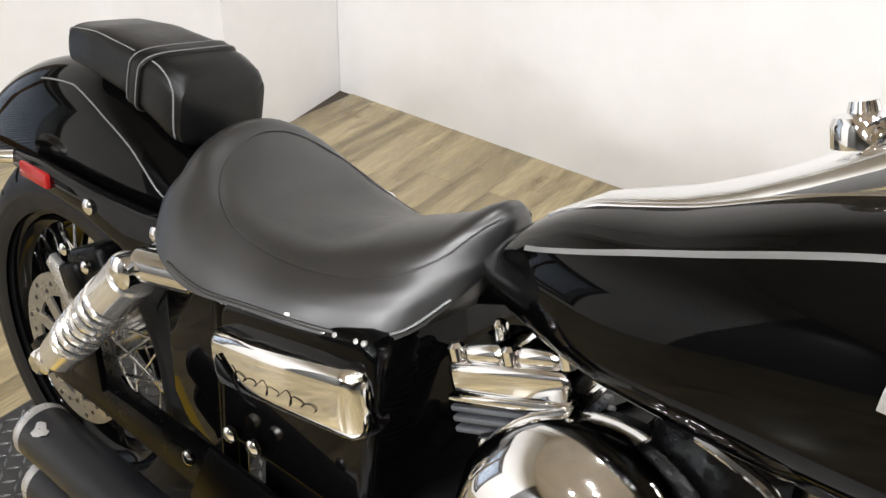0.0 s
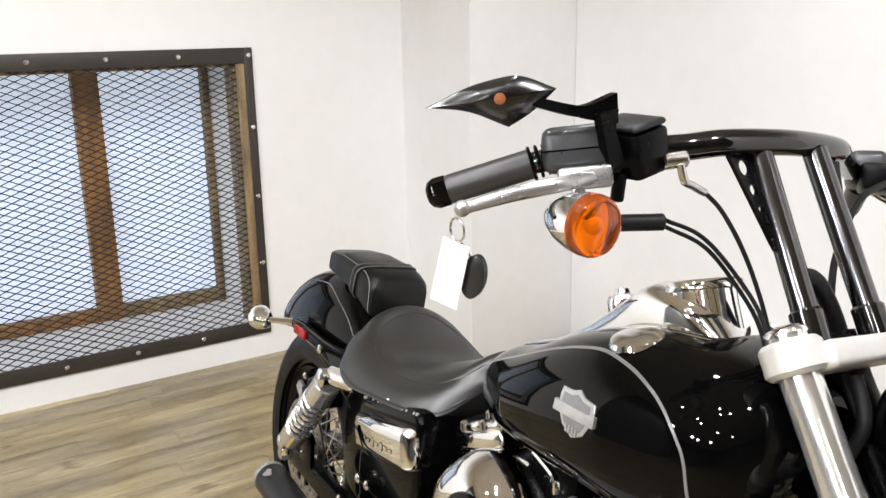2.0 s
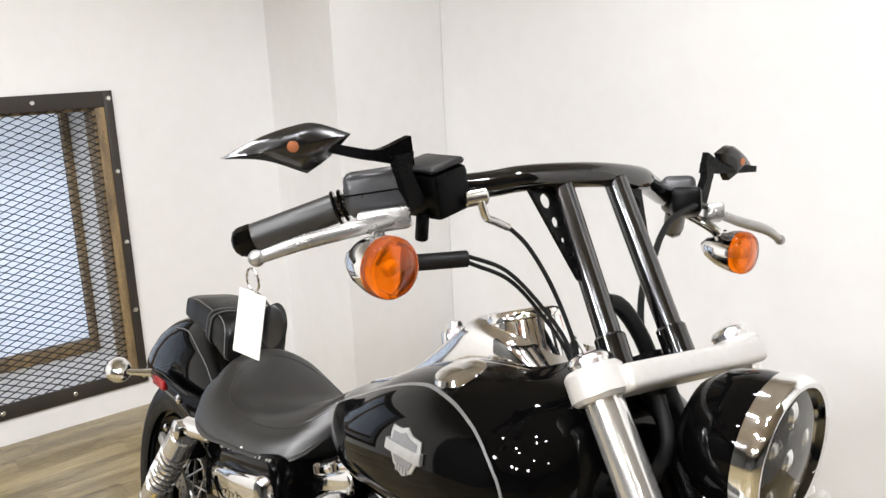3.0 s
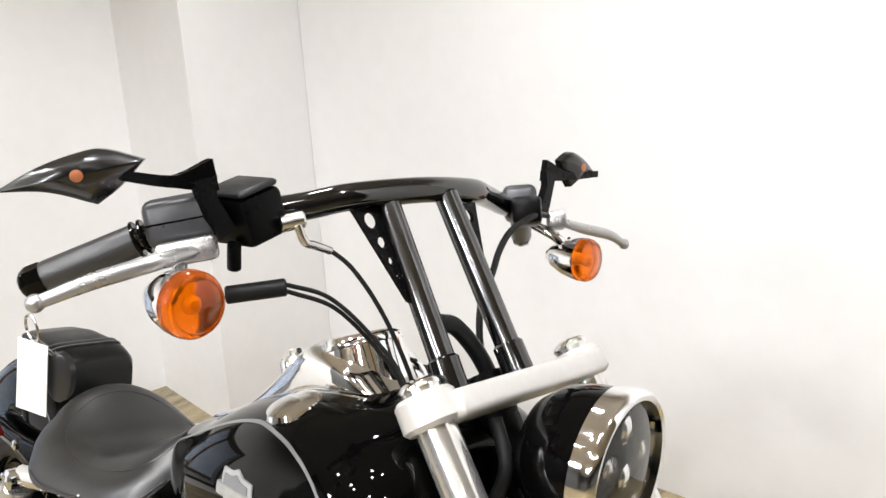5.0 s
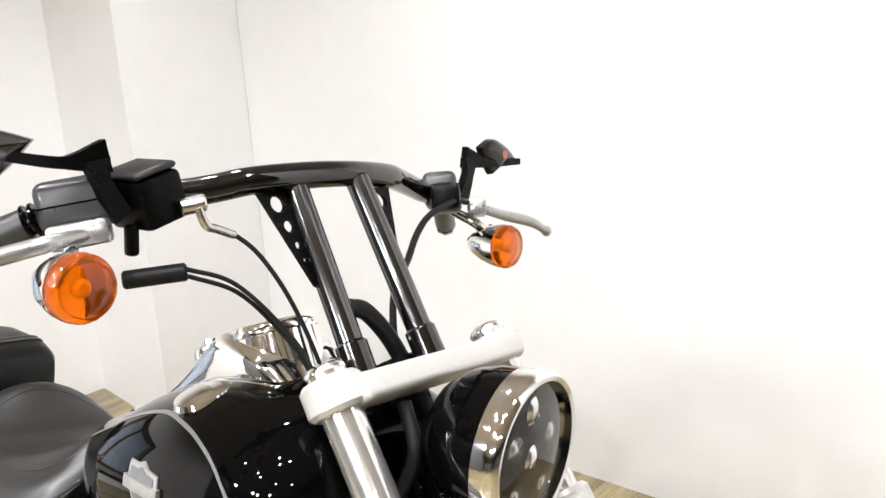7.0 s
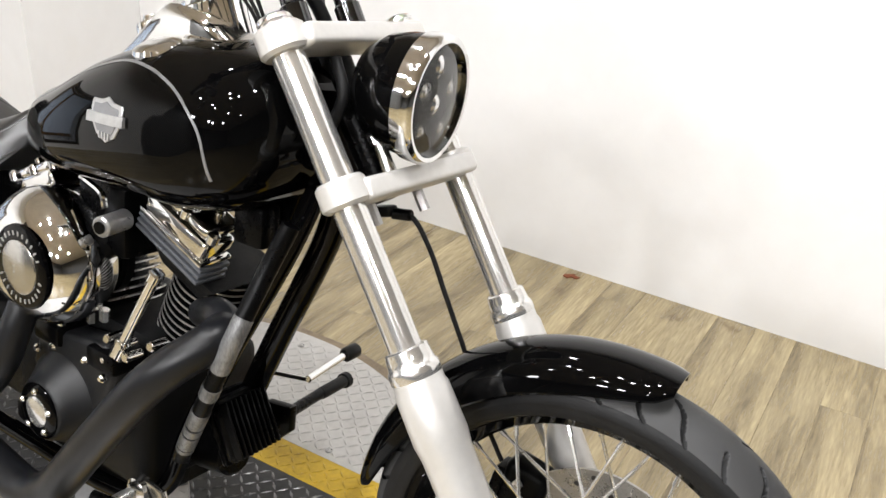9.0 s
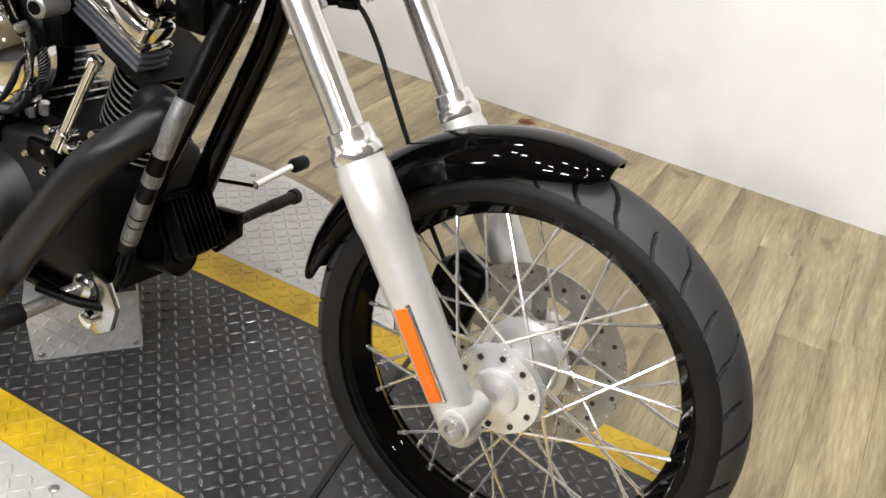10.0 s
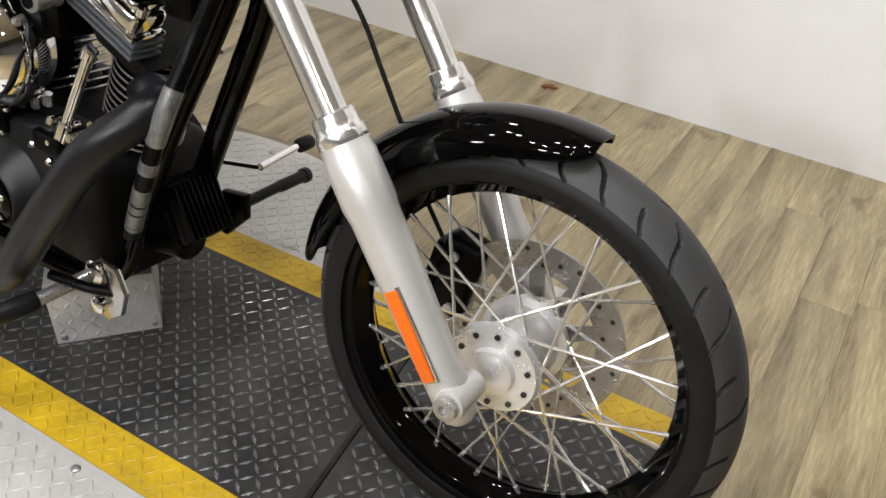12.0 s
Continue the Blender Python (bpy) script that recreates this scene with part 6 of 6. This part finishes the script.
# ---- exhaust
fp = [(1.100, -0.085, 0.575), (1.165, -0.115, 0.604), (1.196, -0.130, 0.598), (1.206, -0.172, 0.588), (1.146, -0.222, 0.520), (1.030, -0.240, 0.370), (0.948, -0.244, 0.268), (0.88, -0.244, 0.230), (0.79, -0.242, 0.232), (0.66, -0.240, 0.250)]
part("front_exhaust_pipe", pipe(fp, 0.034, 28, 10, radii=[0.022, 0.024, 0.026, 0.028, 0.0295, 0.0305, 0.031, 0.032, 0.034, 0.035]), EXHAUST, bike, "satin black front exhaust pipe and shield")
rp = [(0.725, -0.07, 0.600), (0.765, -0.110, 0.610), (0.800, -0.160, 0.580), (0.808, -0.200, 0.51), (0.785, -0.225, 0.42), (0.725, -0.236, 0.352), (0.64, -0.238, 0.332), (0.55, -0.238, 0.336)]
part("rear_exhaust_pipe", pipe(rp, 0.027, 28, 10, radii=[0.022, 0.024, 0.025, 0.025, 0.027, 0.030, 0.032, 0.032]), EXHAUST, bike, "satin black rear exhaust pipe and shield")
for (x0, z0), (x1, z1), y in (((0.60, 0.340), (0.088, 0.360), -0.242), ((0.68, 0.255), (0.10, 0.285), -0.246)):
    a, b = Vector((x0, y, z0)), Vector((x1, y - 0.006, z1))
    d = (b - a).normalized()
    L = (b - a).length
    muf = part("silencer", turned([(0, 0.030), (0.05, 0.036), (L - 0.01, 0.037), (L, 0.035), (L + 0.002, 0.030), (L - 0.04, 0.026)], a, d, 36), EXHAUST, bike, "satin black straight-cut silencer")
    part("silencer_tip", turned([(L - 0.012, 0.0375), (L - 0.004, 0.0385), (L + 0.003, 0.036), (L + 0.003, 0.028), (L - 0.05, 0.026), (L - 0.05, 0)], a, d, 36), STEEL, muf, "worn bright silencer tip")
    part("clamp_bolt", turned([(0, 0.012), (0.006, 0.012), (0.010, 0.007), (0.010, 0)], Vector((x0 - 0.16, y - 0.040, z0 + 0.018)), (0, -1, 0.15), 14), CHROME, muf)
patch = []
for k in range(14):
    an = 2 * math.pi * k / 14
    rr = 0.013 * (1 + 0.22 * math.sin(3 * an + 1) + 0.12 * math.sin(5 * an))
    th = radians(58) + rr * 0.8 * math.sin(an) / 0.0376
    patch.append(Vector((0.128 + rr * math.cos(an), -0.2476 - 0.0378 * math.cos(th), 0.3585 + 0.0378 * math.sin(th))))
bm = bmesh.new()
cv = bm.verts.new(sum(patch, Vector()) / 14 + Vector((0, -0.0012, 0.0018)))
pv = [bm.verts.new(p) for p in patch]
for k in range(14):
    bm.faces.new((cv, pv[k], pv[(k + 1) % 14]))
part("bare_patch", bm, STEEL, bike, "bare metal patch worn through the coating")
part("exhaust_bracket", plate([(0.56, 0.42), (0.34, 0.43), (0.30, 0.33), (0.34, 0.26), (0.54, 0.24)], 0.01, pose(0, -0.165, 0), 0.003), SATIN_BLACK, bike, "black exhaust bracket")
for x, z in ((0.39, 0.482), (0.43, 0.486), (0.31, 0.40), (0.62, 0.46), (0.66, 0.43), (0.55, 0.42)):
    part("frame_bolt", turned([(0, 0.010), (0.006, 0.010), (0.009, 0.006), (0.009, 0)], (x, -0.172, z), (0, -1, 0), 12), CHROME, bike, "chrome bolt head")

# ---- battery box and its chrome cover
bb = [(0.352, 0.455), (0.350, 0.628), (0.362, 0.646), (0.560, 0.688), (0.576, 0.686), (0.587, 0.670), (0.596, 0.470), (0.58, 0.455)]
batt = part("battery_box", plate(bb, 0.29, pose(0, -0.017, 0), 0.014, 4), GLOSS_BLACK, bike, "gloss black battery box")
m = pose(0.470, -0.166, 0.597, 0, -11, 0)
face = []
for k in range(9):                       # the band's section: turned-in upper lip, bowed face, rounded foot
    u = k / 8
    face.append((-0.0165 - 0.0022 * math.sin(math.pi * u) ** 0.6, 0.029 - 0.056 * u))
section = [(0.006, 0.036), (-0.006, 0.037), (-0.0125, 0.0345)] + face + [(-0.010, -0.033), (0.006, -0.034)]
rows = []
for x, pull, grow in ((-0.108, 0.012, -0.010), (-0.104, 0.004, -0.004), (-0.094, 0.0, -0.002), (0.0, -0.002, 0.0), (0.094, 0.0, 0.003), (0.106, 0.003, 0.004), (0.115, 0.010, 0.001), (0.119, 0.022, -0.006)):
    rows.append([Vector((x, y + pull, z + (grow if z > 0 else -grow))) for y, z in section])
cov = part("battery_cover", moved(loft(rows), m), CHROME, bike, "chrome battery cover band")
script = []
for k in range(46):
    u = k / 45
    an = u * 2 * math.pi * 7.5
    tall = 0.0085 if int(u * 7.5) in (0, 3, 5) else 0.0036
    script.append(Vector((-0.070 + 0.135 * u + 0.0045 * math.sin(an) + 0.003 * math.cos(an), -0.0205, -0.004 - 0.004 * u + tall * math.cos(an))))
part("script_mark", moved(pipe(script, 0.0005, 6, 3), m), GLOSS_BLACK, cov, "dark looping script stroke, unlettered")
part("mark_flourish", moved(pipe([(-0.088, -0.0205, 0.012), (-0.070, -0.0205, -0.004), (-0.050, -0.0205, -0.028), (-0.030, -0.0205, -0.034)], 0.0016, 6, 5), m), GLOSS_BLACK, cov)
part("seat_tab", moved(box(-0.020, 0.020, -0.006, 0.006, -0.0018, 0.0018, 0.001), pose(0.455, -0.163, 0.671, -20, -12, 0)), WHITE_CARD, bike, "small white label under the saddle")
for x in (0.357, 0.366, 0.395, 0.418, 0.432, 0.478, 0.50, 0.514, 0.530, 0.558, 0.568):
    part("box_stud", turned([(0, 0.0034), (0.003, 0.0030), (0.004, 0)], (x, -0.157, 0.638 + (x - 0.36) * 0.212), (0, -1, 0.6), 8), STEEL, batt)
part("side_cover", plate([(0.215, 0.585), (0.25, 0.62), (0.342, 0.64), (0.345, 0.44), (0.31, 0.39), (0.255, 0.40), (0.225, 0.44)], 0.02, pose(0, -0.125, 0), 0.006, 3), GLOSS_BLACK, bike, "gloss black side cover")

# ---- regulator, foot controls, stand
reg = part("regulator", moved(box(-0.055, 0.055, -0.045, 0.045, -0.012, 0.012, 0.008, 2), pose(1.115, -0.005, 0.355, 0, 62, 0)), SATIN_BLACK, bike, "black finned voltage regulator")
for k in range(9):
    part("cooling_fin", moved(box(-0.048, 0.050, -0.044 + k * 0.0105, -0.0405 + k * 0.0105, 0.011, 0.030, 0.001, 1), pose(1.115, -0.005, 0.355, 0, 62, 0)), SATIN_BLACK, reg)
part("regulator_base", moved(box(-0.062, 0.060, -0.046, 0.046, -0.028, -0.012, 0.008, 2), pose(1.115, -0.005, 0.355, 0, 62, 0)), SATIN_BLACK, reg)
part("oil_filter", rod((1.02, 0.0, 0.27), (1.10, 0.0, 0.285), 0.038, n=28, bevel=0.006), SATIN_BLACK, bike, "black oil filter")
sh = part("shift_lever", rod((1.135, 0.13, 0.395), (1.128, 0.235, 0.403), 0.007, n=14), CHROME, bike, "chrome shift lever with rubber peg")
part("peg_rubber", turned([(0, 0.011), (0.004, 0.014), (0.034, 0.014), (0.038, 0.011), (0.038, 0)], (1.128, 0.235, 0.403), (0, 1, 0.03), 20), RUBBER, sh, "black rubber toe peg")
part("shift_linkage", rod((1.135, 0.13, 0.395), (0.86, 0.14, 0.33), 0.005, n=12), CHROME, sh)
lp = part("left_footpeg", rod((1.085, 0.12, 0.300), (1.060, 0.26, 0.288), 0.011, n=16), SATIN_BLACK, bike, "black left footpeg")
part("peg_rubber", turned([(0, 0.011), (0.004, 0.0125), (0.078, 0.0125), (0.080, 0.016), (0.092, 0.0165), (0.097, 0.012), (0.097, 0)], (1.062, 0.255, 0.288), (-0.1, 1, -0.05), 20), RUBBER, lp)
part("footpeg_bracket", plate([(1.12, 0.34), (1.06, 0.33), (1.03, 0.25), (1.07, 0.24), (1.12, 0.29)], 0.02, pose(0, 0.115, 0), 0.005), SATIN_BLACK, lp)
fr = part("right_footpeg", rod((1.02, -0.13, 0.245), (1.00, -0.24, 0.225), 0.012, n=16), STEEL, bike, "right footpeg with worn rubber")
part("peg_rubber", turned([(0, 0.014), (0.004, 0.017), (0.10, 0.018), (0.108, 0.014), (0.108, 0)], (1.000, -0.238, 0.226), (-0.22, -1, -0.12), 20), RUBBER, fr)
part("peg_mount", turned([(0, 0.022), (0.02, 0.022), (0.026, 0.014), (0.026, 0)], (1.02, -0.125, 0.246), (0, -1, 0), 20), POLISHED, fr)
pedal = part("brake_pedal", plate([(1.075, 0.305), (1.115, 0.300), (1.135, 0.262), (1.120, 0.215), (1.085, 0.190), (1.060, 0.205), (1.085, 0.235), (1.085, 0.270)], 0.012, pose(0, -0.165, 0), 0.004), POLISHED, bike, "polished brake pedal plate")
part("pedal_arm", pipe([(1.10, -0.165, 0.25), (1.06, -0.19, 0.255), (1.00, -0.21, 0.262)], 0.009, 12), SATIN_BLACK, pedal)
part("pedal_pivot", turned([(0, 0.016), (0.012, 0.016), (0.016, 0.01), (0.016, 0)], (1.075, -0.171, 0.222), (0, -1, 0), 16), CHROME, pedal)
part("side_stand", pipe([(0.66, 0.10, 0.19), (0.62, 0.18, 0.12), (0.57, 0.285, 0.047)], 0.012, 12), SATIN_BLACK, bike, "black side stand")
part("primary_cover", joined(turned([(0, 0.12), (0.05, 0.118), (0.06, 0.10), (0.062, 0)], (0.52, 0.12, 0.34), (0, 1, 0), 40), turned([(0, 0.11), (0.05, 0.108), (0.06, 0.09), (0.062, 0)], (0.86, 0.12, 0.33), (0, 1, 0), 40), box(0.52, 0.86, 0.12, 0.178, 0.23, 0.445, 0.02)), SATIN_BLACK, bike, "black primary cover")

# ---------------------------------------------------------------- what hangs and lies about
BIKE_M = pose(0, 0, 0, -LEAN_DEG, 0, 0)


def in_room(p):
    return BIKE_M @ Vector(p)


ball = in_room((1.080, -0.446, 1.131))
tag = tagged(empty("price_tag", pose(*ball)), "blank white card tag hanging from the brake lever", "tag")
ringm = pipe([(0.012 * math.sin(a), 0.004, -0.018 + 0.012 * math.cos(a)) for a in [2 * math.pi * k / 16 for k in range(17)]], 0.0012, 8, 2)
part("split_ring", ringm, POLISHED, tag, "steel split ring")
part("card", moved(plate([(-0.016, 0), (0.016, 0), (0.0165, -0.069), (-0.0165, -0.069)], 0.0012, None, 0.0004, 1), pose(0.0, 0.003, -0.030, 0, 14, 24)), WHITE_CARD, tag, "plain white card")
fob = tagged(empty("key_fob", pose(*ball)), "black plastic key fob hanging behind the tag", "key fob")
part("fob_body", moved(turned([(-0.005, 0.016), (-0.004, 0.018), (0.004, 0.018), (0.005, 0.016)], (0, 0, 0), (0, 1, 0), 28), pose(0.008, 0.018, -0.066, 0, 12, 30) @ Matrix.Diagonal((0.7, 1, 1.28, 1))), PLASTIC_DARK, fob, "rounded black fob")
part("fob_loop", pipe([(0.001, 0.005, -0.029), (0.004, 0.010, -0.036), (0.006, 0.016, -0.046)], 0.0016, 8), POLISHED, fob)

# a flake of rust-coloured litter on the floor
tagged(part("debris", plate([(-0.026, 0.002), (-0.012, 0.016), (0.002, 0.006), (0.014, 0.018), (0.03, 0.008), (0.012, -0.004), (0.016, -0.016), (-0.004, -0.010), (-0.018, -0.012)], 0.003, pose(1.07, 1.62, FLOOR + 0.003, 90, 0, 25)), RUST, None), "small brown scrap lying on the plank floor", "debris")

# ---------------------------------------------------------------- floor planks
PW, PL = 0.118, 0.92
plank_me = mesh_from(box(-PW / 2 + 0.0003, PW / 2 - 0.0003, -PL / 2 + 0.0003, PL / 2 - 0.0003, -0.004, 0.0, 0.0, 1), "plank", False)
plank_me.materials.append(WOOD)


def cut_plank(x, y0, y1):
    """A plank sawn short, where a row begins or meets the wall."""
    if y1 - y0 > 0.02:
        part("plank", moved(box(-PW / 2 + 0.0003, PW / 2 - 0.0003, (y0 - y1) / 2 + 0.0003, (y1 - y0) / 2 - 0.0003, -0.004, 0.0, 0.0, 1), pose(x, (y0 + y1) / 2, FLOOR)), WOOD, floor, smooth=False)


rng = random.Random(5)
nx = int((2.75 + 1.75) / PW) + 1
for i in range(nx):
    x = -1.75 + PW * (i + 0.5)
    off = rng.random() * PL
    y = -2.3 - off
    stop = 1.36 if x < -1.08 else (1.86 - 0.0538 * (x + 1.08) if x < 2.24 else 1.9)
    cut_plank(x, -2.3 - PL, y)
    while y < 1.9:
        lift = 0.0002 * rng.random()
        if y + PL <= stop:
            shared("plank", plank_me, floor, pose(x, y + PL / 2, FLOOR + lift))
        elif y < stop - 0.02:
            cut_plank(x, y, stop)
        y += PL
# the rest of the showroom floor, out of the lit corner
far = bmesh.new()
for x0, x1, y0, y1 in ((-1.75, 7.0, -9.0, -2.3 - PL), (2.82, 7.0, -2.3 - PL, 1.9)):
    x = x0
    while x < x1:
        far.faces.new([far.verts.new(p) for p in ((x + 0.0006, y0, FLOOR), (min(x + 0.2, x1) - 0.0006, y0, FLOOR), (min(x + 0.2, x1) - 0.0006, y1, FLOOR), (x + 0.0006, y1, FLOOR))])
        x += 0.2
tagged(part("far_planks", far, WOOD, floor, smooth=False), kind="stuff")
